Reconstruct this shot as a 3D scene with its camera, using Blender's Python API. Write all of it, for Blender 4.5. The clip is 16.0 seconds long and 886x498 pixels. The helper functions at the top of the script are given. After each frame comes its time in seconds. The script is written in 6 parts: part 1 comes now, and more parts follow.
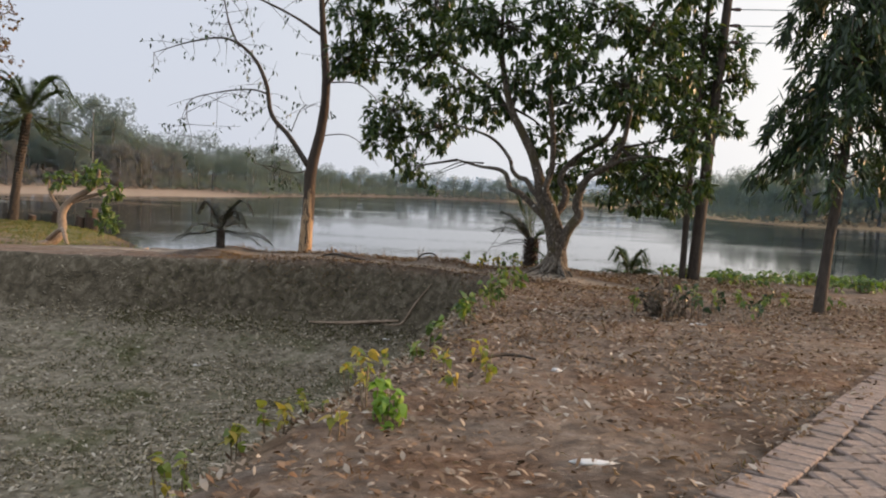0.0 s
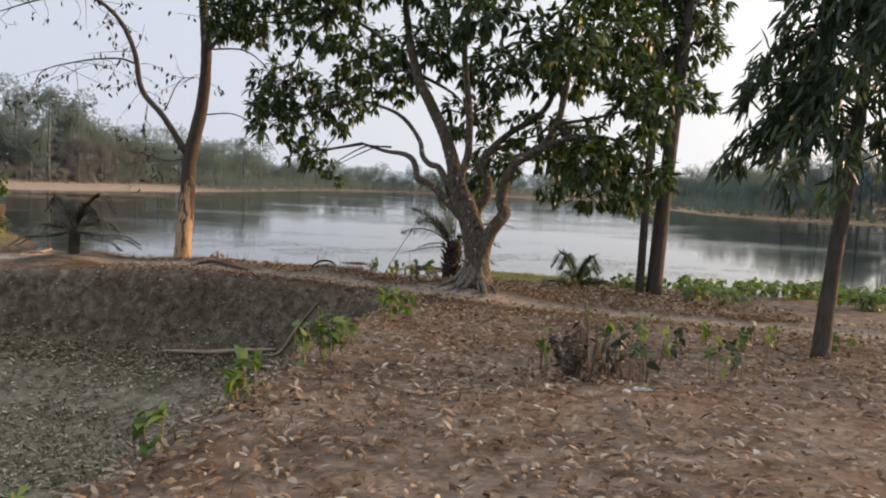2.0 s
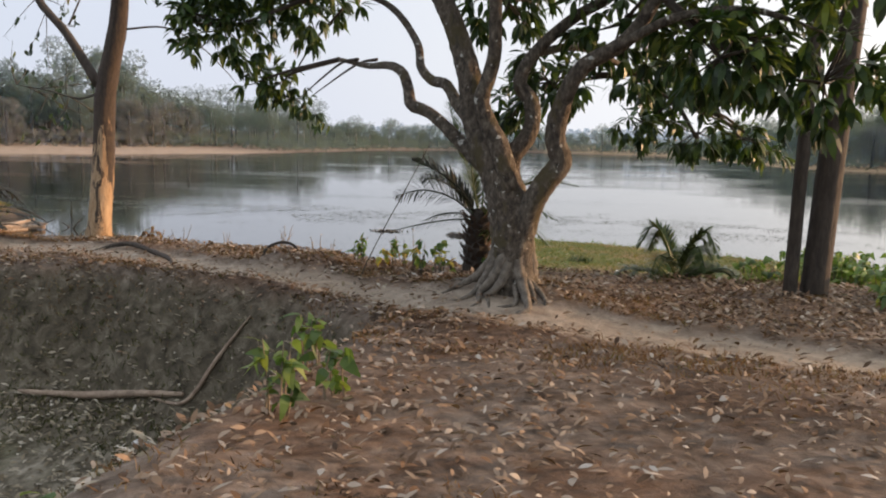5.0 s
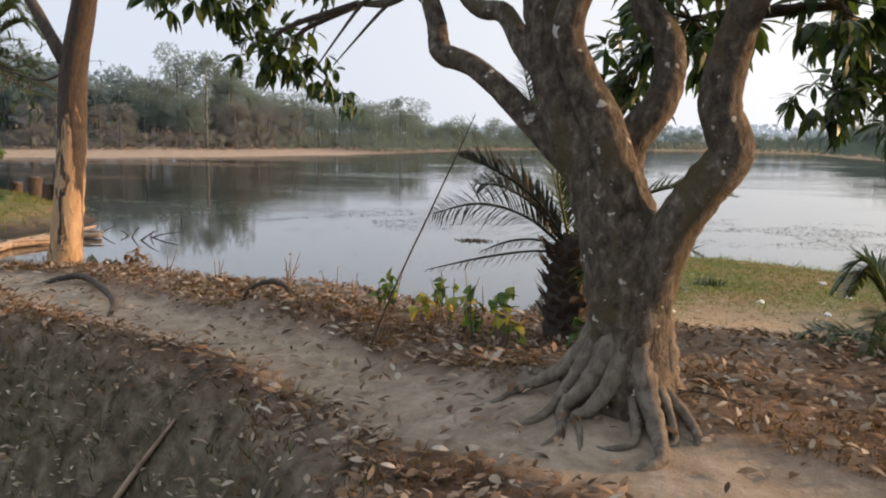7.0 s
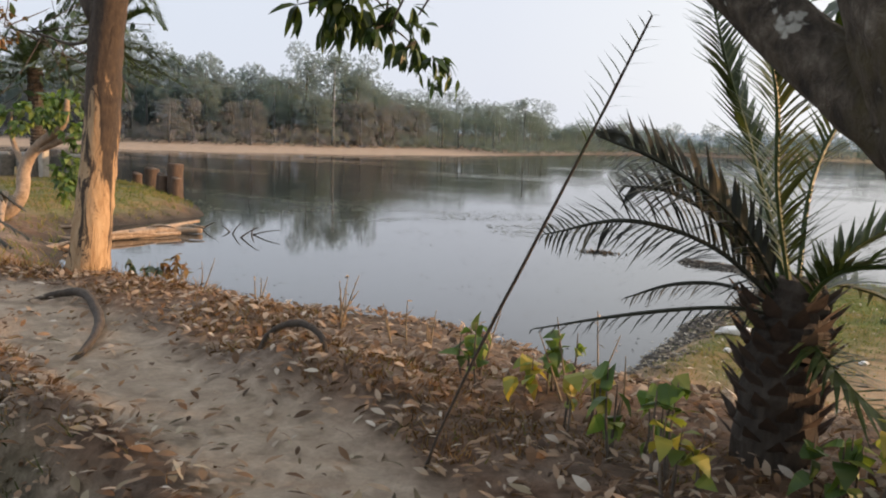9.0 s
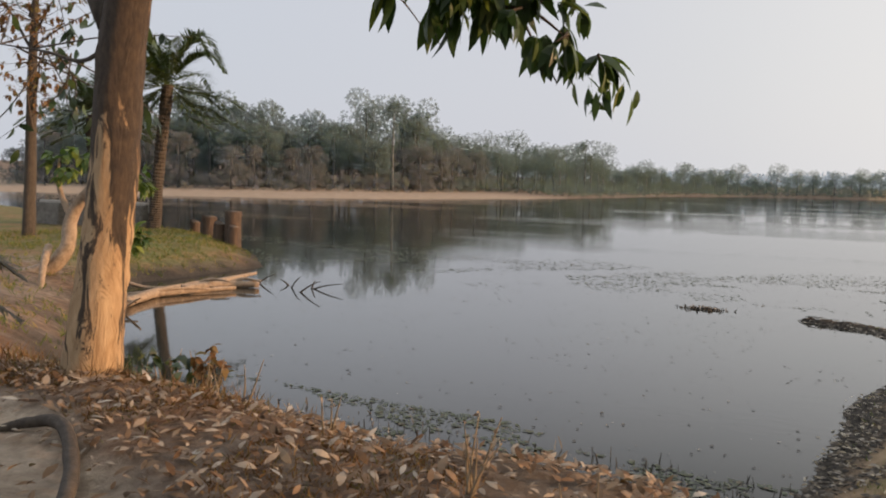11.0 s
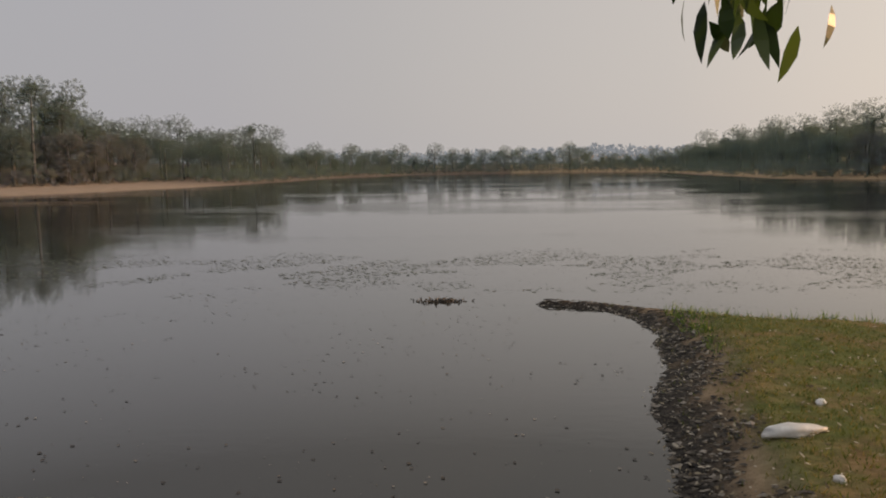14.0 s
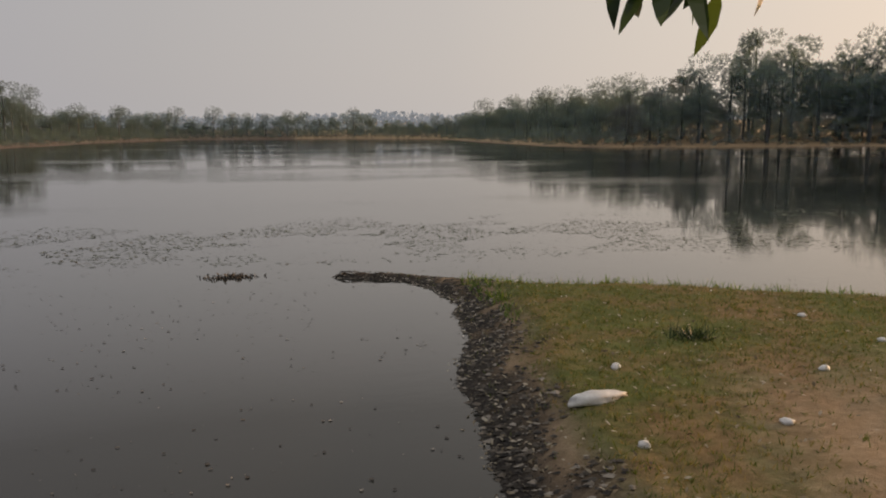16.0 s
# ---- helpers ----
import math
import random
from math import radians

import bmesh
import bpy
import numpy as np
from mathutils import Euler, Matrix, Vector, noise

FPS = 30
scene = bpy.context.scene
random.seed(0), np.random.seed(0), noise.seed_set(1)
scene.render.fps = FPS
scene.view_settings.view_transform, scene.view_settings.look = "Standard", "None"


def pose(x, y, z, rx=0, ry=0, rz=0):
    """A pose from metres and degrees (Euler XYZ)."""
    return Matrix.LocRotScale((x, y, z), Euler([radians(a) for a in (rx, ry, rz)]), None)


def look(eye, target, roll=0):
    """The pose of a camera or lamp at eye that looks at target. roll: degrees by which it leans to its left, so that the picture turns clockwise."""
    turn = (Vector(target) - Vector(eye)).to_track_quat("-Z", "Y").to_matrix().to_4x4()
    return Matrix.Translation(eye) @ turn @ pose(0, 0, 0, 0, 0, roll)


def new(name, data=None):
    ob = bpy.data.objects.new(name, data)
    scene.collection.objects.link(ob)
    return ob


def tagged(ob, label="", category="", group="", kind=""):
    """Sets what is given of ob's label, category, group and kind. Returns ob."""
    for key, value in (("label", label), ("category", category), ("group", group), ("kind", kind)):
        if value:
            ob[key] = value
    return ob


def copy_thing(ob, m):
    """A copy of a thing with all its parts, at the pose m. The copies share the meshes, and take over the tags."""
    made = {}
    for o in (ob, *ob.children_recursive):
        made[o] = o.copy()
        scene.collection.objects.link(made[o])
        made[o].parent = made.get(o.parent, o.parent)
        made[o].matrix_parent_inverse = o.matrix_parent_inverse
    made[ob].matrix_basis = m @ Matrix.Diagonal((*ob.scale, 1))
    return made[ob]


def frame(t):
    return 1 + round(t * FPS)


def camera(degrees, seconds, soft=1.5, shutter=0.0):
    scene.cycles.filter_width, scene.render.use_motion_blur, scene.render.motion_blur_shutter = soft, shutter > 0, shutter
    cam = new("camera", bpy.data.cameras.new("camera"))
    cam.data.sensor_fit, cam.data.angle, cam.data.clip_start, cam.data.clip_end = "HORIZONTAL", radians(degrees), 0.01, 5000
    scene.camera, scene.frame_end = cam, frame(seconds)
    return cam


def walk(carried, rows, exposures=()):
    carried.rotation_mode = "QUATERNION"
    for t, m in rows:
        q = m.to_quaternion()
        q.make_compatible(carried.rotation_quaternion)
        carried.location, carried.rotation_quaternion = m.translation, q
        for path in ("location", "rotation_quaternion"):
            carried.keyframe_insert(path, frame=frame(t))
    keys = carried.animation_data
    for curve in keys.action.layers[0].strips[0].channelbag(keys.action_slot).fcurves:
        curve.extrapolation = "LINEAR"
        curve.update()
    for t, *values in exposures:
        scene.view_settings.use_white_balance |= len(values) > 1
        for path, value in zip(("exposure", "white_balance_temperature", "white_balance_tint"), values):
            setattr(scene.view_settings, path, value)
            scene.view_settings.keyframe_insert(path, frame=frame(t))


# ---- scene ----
cam = camera(57.7, 16.0, soft=2.0)
PATH = [
    (0, (1.024, -2.45, 3.104), (0.862, -0.462, 2.953), 2.7),
    (0.5, (1.324, -1.531, 3.076), (1.233, 0.462, 2.931), 2.5),
    (1, (1.607, -0.602, 3.089), (1.399, 1.384, 2.971), 2.8),
    (1.5, (1.869, 0.305, 3.072), (1.651, 2.287, 2.915), 2.4),
    (2, (2.131, 1.155, 3.107), (2.016, 3.145, 2.944), 2.6),
    (2.5, (2.335, 2.022, 3.073), (2.3, 4.011, 2.871), 1.8),
    (3, (2.374, 2.869, 3.031), (2.296, 4.851, 2.773), 1.7),
    (3.5, (2.399, 3.712, 2.978), (2.214, 5.686, 2.72), 1.7),
    (4, (2.332, 4.556, 2.912), (2.106, 6.528, 2.666), 1.6),
    (4.2, (2.298, 4.915, 2.894), (2.057, 6.884, 2.645), 1.6),
    (6.3, (2.221, 8.371, 2.801), (1.926, 10.328, 2.51), 0.9),
    (6.5, (2.192, 8.712, 2.776), (1.797, 10.654, 2.51), 0.7),
    (7, (2.058, 9.542, 2.751), (1.542, 11.455, 2.477), 0.7),
    (7.5, (1.932, 10.173, 2.742), (1.332, 12.056, 2.435), 0.6),
    (8, (1.788, 10.646, 2.71), (1.143, 12.519, 2.434), 0.7),
    (8.5, (1.665, 11.144, 2.655), (0.927, 12.983, 2.377), 1.0),
    (9, (1.505, 11.586, 2.617), (0.709, 13.4, 2.342), 1.9),
    (9.5, (1.284, 12.045, 2.571), (0.376, 13.814, 2.356), 2.2),
    (9.7, (1.162, 12.27, 2.552), (0.173, 13.999, 2.372), 2.4),
    (11.8, (-0.488, 13.697, 2.622), (-1.295, 15.517, 2.433), -0.5),
    (12, (-0.66, 13.851, 2.622), (-1.398, 15.696, 2.399), -0.4),
    (12.5, (-0.819, 14.32, 2.6), (-1.407, 16.214, 2.342), -0.9),
    (13, (-1.09, 14.59, 2.653), (-1.533, 16.523, 2.394), -1.2),
    (13.5, (-1.274, 14.8, 2.662), (-1.638, 16.751, 2.422), -1.0),
    (14, (-1.425, 15.01, 2.69), (-1.585, 16.992, 2.48), -0.9),
    (14.5, (-1.432, 15.2, 2.729), (-1.435, 17.189, 2.516), -0.7),
    (15, (-1.4, 15.324, 2.723), (-1.32, 17.312, 2.513), -0.5),
    (15.5, (-1.543, 15.404, 2.741), (-1.28, 17.371, 2.496), -0.4),
    (16, (-1.579, 15.463, 2.729), (-1.213, 17.407, 2.431), -0.2),
]
EXPOSURES = [(0, 0.19, 6080, 10), (4.2, 0.34, 6040, 10), (6.3, 0.4, 6080, 10), (8.5, 0.45, 6200, 9), (9.6, 0.36, 6200, 10), (11.8, -0.08, 6580, 10), (12.5, -0.22, 6680, 11), (13.5, -0.42, 6750, 12), (14.5, -0.62, 6800, 13), (16.0, -0.62, 6780, 13)]
walk(cam, [(t, look(eye, target, roll)) for t, eye, target, roll in PATH], EXPOSURES)

# ---- sky, sun ----
SUN_AZ, SUN_EL = 70.0, 7.5          # degrees clockwise from +y, above the horizon
world = bpy.data.worlds.new("world")
scene.world = world
world.use_nodes = True
wn, wl = world.node_tree.nodes, world.node_tree.links
wn.clear()
w_out, w_bg = wn.new("ShaderNodeOutputWorld"), wn.new("ShaderNodeBackground")
w_sky = wn.new("ShaderNodeTexSky")
w_sky.sky_type, w_sky.sun_disc = "NISHITA", False
w_sky.sun_elevation, w_sky.sun_rotation = radians(SUN_EL), radians(SUN_AZ)
w_sky.dust_density, w_sky.air_density = 4.0, 1.2
# haze: a pale veil, warmer towards the sun
w_geo, w_dot = wn.new("ShaderNodeTexCoord"), wn.new("ShaderNodeVectorMath")
w_dot.operation = "DOT_PRODUCT"
w_dot.inputs[1].default_value = (math.sin(radians(SUN_AZ)), math.cos(radians(SUN_AZ)), 0.1)
w_ramp = wn.new("ShaderNodeValToRGB")
for pos, col in ((0.5, (0.575, 0.58, 0.62, 1)), (0.6, (0.635, 0.63, 0.64, 1)), (0.76, (0.77, 0.74, 0.715, 1)), (0.88, (0.98, 0.9, 0.81, 1))):
    w_ramp.color_ramp.elements.new(pos).color = col
w_ramp.color_ramp.elements[0].position, w_ramp.color_ramp.elements[0].color = 0.3, (0.53, 0.55, 0.605, 1)
w_ramp.color_ramp.elements[-1].position, w_ramp.color_ramp.elements[-1].color = 1.0, (1.25, 1.06, 0.88, 1)
w_map = wn.new("ShaderNodeMapRange")
w_map.inputs[1].default_value, w_map.inputs[2].default_value = -1.0, 1.0
w_mix = wn.new("ShaderNodeMixRGB")
w_mix.inputs[0].default_value = 0.88
w_scale = wn.new("ShaderNodeMixRGB")
w_scale.blend_type = "MULTIPLY"
w_scale.inputs[0].default_value = 1.0
w_scale.inputs[2].default_value = (0.1, 0.1, 0.1, 1)
wl.new(w_geo.outputs["Generated"], w_dot.inputs[0])
wl.new(w_dot.outputs["Value"], w_map.inputs[0])
wl.new(w_map.outputs[0], w_ramp.inputs[0])
wl.new(w_sky.outputs[0], w_scale.inputs[1])
wl.new(w_scale.outputs[0], w_mix.inputs[1])
wl.new(w_ramp.outputs[0], w_mix.inputs[2])
# brighter overhead, as a veiled sky is
w_sep, w_high = wn.new("ShaderNodeSeparateXYZ"), wn.new("ShaderNodeMapRange")
w_high.interpolation_type = "SMOOTHSTEP"
w_high.inputs[1].default_value, w_high.inputs[2].default_value, w_high.inputs[3].default_value, w_high.inputs[4].default_value = 0.22, 0.95, 1.05, 1.75
w_final = wn.new("ShaderNodeVectorMath")
w_final.operation = "SCALE"
wl.new(w_geo.outputs["Generated"], w_sep.inputs[0])
wl.new(w_sep.outputs["Z"], w_high.inputs[0])
wl.new(w_mix.outputs[0], w_final.inputs[0])
wl.new(w_high.outputs[0], w_final.inputs["Scale"])
wl.new(w_final.outputs[0], w_bg.inputs[0])
wl.new(w_bg.outputs[0], w_out.inputs[0])
w_bg.inputs[1].default_value = 1.1
sun_data = bpy.data.lights.new("sun", "SUN")
sun_data.energy, sun_data.angle, sun_data.color = 5.0, radians(2.0), (1.0, 0.58, 0.3)
sun = new("sun", sun_data)
sun.matrix_world = look((60 * math.sin(radians(SUN_AZ)), 60 * math.cos(radians(SUN_AZ)), 60 * math.tan(radians(SUN_EL))), (0, 0, 0))

# ---- shared helpers ----
RNG = np.random.default_rng(7)


def smooth(v):
    v = np.clip(v, 0, 1)
    return v * v * (3 - 2 * v)


def fbm(x, y, scale, seed=0.0, octaves=3):
    """Cheap smooth noise from sines, about -1 to 1."""
    r, a, tot = 0.0, 1.0, 0.0
    for k in range(octaves):
        f = scale * 1.93 ** k
        p = seed * 3.7 + k * 5.1
        r = r + a * (np.sin(f * (x * 0.83 + y * 0.56) + p + 1.7 * np.sin(f * 0.61 * (y - 0.4 * x) + p * 1.3)) * np.cos(f * (0.92 * y - 0.45 * x) - p + 1.3 * np.sin(f * 0.53 * x + p)))
        tot += a
        a *= 0.55
    return r / tot


def mesh_of(name, verts, faces, material=None, smooth_shade=True):
    me = bpy.data.meshes.new(name)
    me.from_pydata([tuple(v) for v in verts] if not isinstance(verts, np.ndarray) else verts.tolist(), [], faces)
    if material:
        for m in (material if isinstance(material, (list, tuple)) else [material]):
            me.materials.append(m)
    if smooth_shade:
        me.polygons.foreach_set("use_smooth", [True] * len(me.polygons))
    me.update()
    return me


def thing(name, label, category, at=(0, 0, 0), group="", kind=""):
    """An empty at the thing's base."""
    ob = new(name)
    ob.location = at
    return tagged(ob, label, category, group, kind)


def part(name, me, parent, label=""):
    """Links a mesh in world coordinates as a part of a thing."""
    ob = new(name, me)
    ob.parent = parent
    p, m = parent, Matrix.Identity(4)
    while p:
        m = Matrix.Translation(p.location) @ m
        p = p.parent
    ob.matrix_parent_inverse = m.inverted()
    if label:
        ob["label"] = label
    return ob


class Geo:
    """Collects verts and faces."""
    def __init__(self):
        self.v, self.f, self.n = [], [], 0

    def add(self, verts, faces):
        verts = np.asarray(verts, float)
        self.v.append(verts)
        n = self.n
        self.f.extend([tuple(i + n for i in f) for f in faces])
        self.n += len(verts)

    def mesh(self, name, material=None, smooth_shade=True):
        return mesh_of(name, np.concatenate(self.v), self.f, material, smooth_shade)


def spline(points, n):
    """Catmull-Rom through points of any dimension, n samples a span."""
    p = np.asarray(points, float)
    if len(p) == 2 or n == 1:
        t = np.linspace(0, len(p) - 1, (len(p) - 1) * n + 1)
        return np.stack([np.interp(t, range(len(p)), p[:, k]) for k in range(p.shape[1])], 1)
    q = np.vstack([2 * p[0] - p[1], p, 2 * p[-1] - p[-2]])
    out = []
    for i in range(1, len(q) - 2):
        for t in np.linspace(0, 1, n, endpoint=False):
            a, b, c, d = q[i - 1], q[i], q[i + 1], q[i + 2]
            out.append(0.5 * (2 * b + (c - a) * t + (2 * a - 5 * b + 4 * c - d) * t * t + (3 * b - a - 3 * c + d) * t ** 3))
    out.append(p[-1])
    return np.array(out)


def tube(geo, points, radii, sides=10, n=5, rough=0.0, rings=0.0, close=True, rng=RNG):
    """A tapered, bumpy limb along points."""
    pr = spline([(*p, r) for p, r in zip(points, radii)], n)
    pts, rad = pr[:, :3], np.maximum(pr[:, 3], 0.0005)
    tang = np.gradient(pts, axis=0)
    tang /= np.linalg.norm(tang, axis=1, keepdims=True) + 1e-9
    ref = np.array([1.0, 0, 0]) if abs(tang[0][0]) < 0.8 else np.array([0, 1.0, 0])
    u = ref - tang[0] * (ref @ tang[0])
    verts = []
    ang = np.linspace(0, 2 * np.pi, sides, endpoint=False)
    wob = rng.normal(0, 1, sides)
    for i in range(len(pts)):
        u = u - tang[i] * (u @ tang[i])
        u /= np.linalg.norm(u) + 1e-9
        w = np.cross(tang[i], u)
        r = rad[i] * (1 + rough * (0.6 * np.roll(wob, i // 6) + 0.7 * rng.normal(0, 1, sides)) + rings * (1 if i % 2 else -1))
        verts.append(pts[i] + np.outer(np.cos(ang) * r, u) + np.outer(np.sin(ang) * r, w))
    verts = np.concatenate(verts)
    m = len(pts)
    faces = [(i * sides + k, i * sides + (k + 1) % sides, (i + 1) * sides + (k + 1) % sides, (i + 1) * sides + k) for i in range(m - 1) for k in range(sides)]
    if close:
        faces.append(tuple(range((m - 1) * sides, m * sides)))
        faces.append(tuple(range(sides - 1, -1, -1)))
    geo.add(verts, faces)
    return pts


# ---- materials ----
def material(name, base=(0.5, 0.5, 0.5), rough=0.8):
    m = bpy.data.materials.new(name)
    m.use_nodes = True
    b = m.node_tree.nodes["Principled BSDF"]
    b.inputs["Base Color"].default_value = (*base, 1)
    b.inputs["Roughness"].default_value = rough
    return m


def node(m, kind, **values):
    n = m.node_tree.nodes.new(kind)
    for k, v in values.items():
        setattr(n, k, v)
    return n


def link(m, a, b):
    m.node_tree.links.new(a, b)


def ramp(m, fac, stops):
    r = node(m, "ShaderNodeValToRGB")
    el = r.color_ramp.elements
    el[0].position, el[0].color = stops[0][0], (*stops[0][1], 1)
    el[1].position, el[1].color = stops[-1][0], (*stops[-1][1], 1)
    for p, c in stops[1:-1]:
        el.new(p).color = (*c, 1)
    link(m, fac, r.inputs[0])
    return r.outputs[0]


def noise_tex(m, scale, detail=6.0, rough=0.6, stretch=(1, 1, 1), distortion=0.0):
    co, mp, n = node(m, "ShaderNodeTexCoord"), node(m, "ShaderNodeMapping"), node(m, "ShaderNodeTexNoise")
    mp.inputs["Scale"].default_value = stretch
    n.inputs["Scale"].default_value, n.inputs["Detail"].default_value, n.inputs["Roughness"].default_value = scale, detail, rough
    n.inputs["Distortion"].default_value = distortion
    link(m, co.outputs["Object"], mp.inputs[0])
    link(m, mp.outputs[0], n.inputs["Vector"])
    return n.outputs["Fac"]


def mix(m, fac, a, b, blend="MIX"):
    x = node(m, "ShaderNodeMixRGB", blend_type=blend)
    for sock, v in zip(x.inputs, (fac, a, b)):
        if isinstance(v, (int, float)):
            sock.default_value = v
        elif isinstance(v, tuple):
            sock.default_value = (*v, 1)
        else:
            link(m, v, sock)
    return x.outputs[0]


def bump(m, fac, strength, distance=0.02):
    b = node(m, "ShaderNodeBump")
    b.inputs["Strength"].default_value, b.inputs["Distance"].default_value = strength, distance
    link(m, fac, b.inputs["Height"])
    link(m, b.outputs[0], m.node_tree.nodes["Principled BSDF"].inputs["Normal"])


def surface(name, stops, scale, stretch=(1, 1, 1), rough=0.85, bump_strength=0.5, spots=None, second=None):
    """Grain by a fine noise, stains by a coarse one, optional spots (colour, scale, threshold)."""
    m = material(name, (0.5, 0.5, 0.5), rough)
    fine = noise_tex(m, scale, 8, 0.65, stretch, 0.3)
    col = ramp(m, fine, stops)
    coarse = noise_tex(m, scale * 0.17, 4, 0.55)
    col = mix(m, 0.55, col, ramp(m, coarse, [(0.3, (0.55, 0.55, 0.55)), (0.7, (1.0, 1.0, 1.0))]), "MULTIPLY")
    if second:
        col = mix(m, ramp(m, noise_tex(m, second[1], 5, 0.6, stretch), [(second[2], (0, 0, 0)), (second[2] + 0.08, (1, 1, 1))]), col, second[0])
    if spots:
        col = mix(m, ramp(m, noise_tex(m, spots[1], 3, 0.5), [(spots[2], (0, 0, 0)), (spots[2] + 0.03, (1, 1, 1))]), col, spots[0])
    link(m, col, m.node_tree.nodes["Principled BSDF"].inputs["Base Color"])
    bump(m, fine, bump_strength, 0.03)
    return m


def island_leaf(name, stops, rough=0.5, through_light=0.3, specular=0.4):
    """Leaves whose colour differs from leaf to leaf, with light through them."""
    m = material(name, (0.1, 0.1, 0.1), rough)
    g = node(m, "ShaderNodeNewGeometry")
    col = ramp(m, g.outputs["Random Per Island"], stops)
    col = mix(m, 0.4, col, ramp(m, noise_tex(m, 9.0, 3), [(0.3, (0.6, 0.6, 0.6)), (0.7, (1.0, 1.0, 1.0))]), "MULTIPLY")
    b = m.node_tree.nodes["Principled BSDF"]
    b.inputs["Specular IOR Level"].default_value = specular
    link(m, col, b.inputs["Base Color"])
    tr, mx = node(m, "ShaderNodeBsdfTranslucent"), node(m, "ShaderNodeMixShader")
    mx.inputs[0].default_value = through_light
    link(m, mix(m, 1.0, col, (1.3, 1.4, 0.7), "MULTIPLY"), tr.inputs["Color"])
    link(m, b.outputs[0], mx.inputs[1])
    link(m, tr.outputs[0], mx.inputs[2])
    link(m, mx.outputs[0], m.node_tree.nodes["Material Output"].inputs[0])
    return m


# earth with its zones
M_GROUND = material("ground_earth", (0.2, 0.14, 0.1), 0.95)
M_GROUND.node_tree.nodes["Principled BSDF"].inputs["Specular IOR Level"].default_value = 0.15


def zone(key):
    a = node(M_GROUND, "ShaderNodeAttribute", attribute_name=key)
    return a.outputs["Fac"]


g_fine = noise_tex(M_GROUND, 34, 8, 0.7)
g_mid = noise_tex(M_GROUND, 5.5, 6, 0.65, (1, 1, 1), 0.6)
g_big = noise_tex(M_GROUND, 0.9, 5, 0.6)
g_col = ramp(M_GROUND, g_mid, [(0.28, (0.08, 0.06, 0.045)), (0.46, (0.165, 0.127, 0.096)), (0.6, (0.24, 0.19, 0.148)), (0.75, (0.36, 0.3, 0.245))])
g_col = mix(M_GROUND, ramp(M_GROUND, g_big, [(0.46, (0, 0, 0)), (0.62, (0.75, 0.75, 0.75))]), g_col, ramp(M_GROUND, g_mid, [(0.3, (0.085, 0.05, 0.03)), (0.55, (0.185, 0.11, 0.066)), (0.75, (0.28, 0.185, 0.12))]))
g_pond = ramp(M_GROUND, g_mid, [(0.3, (0.09, 0.076, 0.052)), (0.5, (0.2, 0.176, 0.128)), (0.7, (0.34, 0.305, 0.235))])
g_pond = mix(M_GROUND, ramp(M_GROUND, g_big, [(0.5, (0, 0, 0)), (0.66, (0.7, 0.7, 0.7))]), g_pond, (0.075, 0.085, 0.028))
g_col = mix(M_GROUND, 1.0, g_col, ramp(M_GROUND, noise_tex(M_GROUND, 0.55, 6, 0.65), [(0.34, (0.62, 0.6, 0.58)), (0.5, (0.95, 0.95, 0.95)), (0.68, (1.25, 1.22, 1.18))]), "MULTIPLY")
g_col = mix(M_GROUND, zone("pond"), g_col, g_pond)
# darker earth on the pond's bank: its shade painted into the colour
g_bank_shade = ramp(M_GROUND, g_mid, [(0.3, (0.045, 0.038, 0.026)), (0.5, (0.115, 0.097, 0.066)), (0.72, (0.23, 0.2, 0.145))])
g_col = mix(M_GROUND, zone("bank_shade"), g_col, g_bank_shade)
g_trail = ramp(M_GROUND, g_mid, [(0.3, (0.24, 0.19, 0.14)), (0.6, (0.4, 0.33, 0.25)), (0.8, (0.5, 0.425, 0.33))])
g_col = mix(M_GROUND, zone("trail"), g_col, g_trail)
g_beach = ramp(M_GROUND, g_mid, [(0.3, (0.24, 0.165, 0.09)), (0.7, (0.41, 0.3, 0.19))])
g_col = mix(M_GROUND, zone("beach"), g_col, g_beach)
g_grass = mix(M_GROUND, ramp(M_GROUND, g_big, [(0.42, (0, 0, 0)), (0.6, (1, 1, 1))]), ramp(M_GROUND, g_mid, [(0.3, (0.07, 0.085, 0.02)), (0.7, (0.15, 0.165, 0.05))]), ramp(M_GROUND, g_mid, [(0.3, (0.14, 0.095, 0.04)), (0.7, (0.27, 0.19, 0.09))]))
g_col = mix(M_GROUND, zone("grass"), g_col, g_grass)
g_sand = ramp(M_GROUND, g_big, [(0.3, (0.27, 0.2, 0.14)), (0.7, (0.38, 0.295, 0.22))])
g_col = mix(M_GROUND, zone("sand"), g_col, g_sand)
g_mud = ramp(M_GROUND, g_fine, [(0.35, (0.015, 0.014, 0.012)), (0.6, (0.055, 0.048, 0.04)), (0.8, (0.14, 0.125, 0.105))])
g_col = mix(M_GROUND, zone("mud"), g_col, g_mud)
g_col = mix(M_GROUND, 0.45, g_col, ramp(M_GROUND, g_fine, [(0.3, (0.45, 0.45, 0.45)), (0.65, (1, 1, 1))]), "MULTIPLY")
link(M_GROUND, g_col, M_GROUND.node_tree.nodes["Principled BSDF"].inputs["Base Color"])
bump(M_GROUND, mix(M_GROUND, 0.5, g_fine, g_mid), 0.7, 0.06)

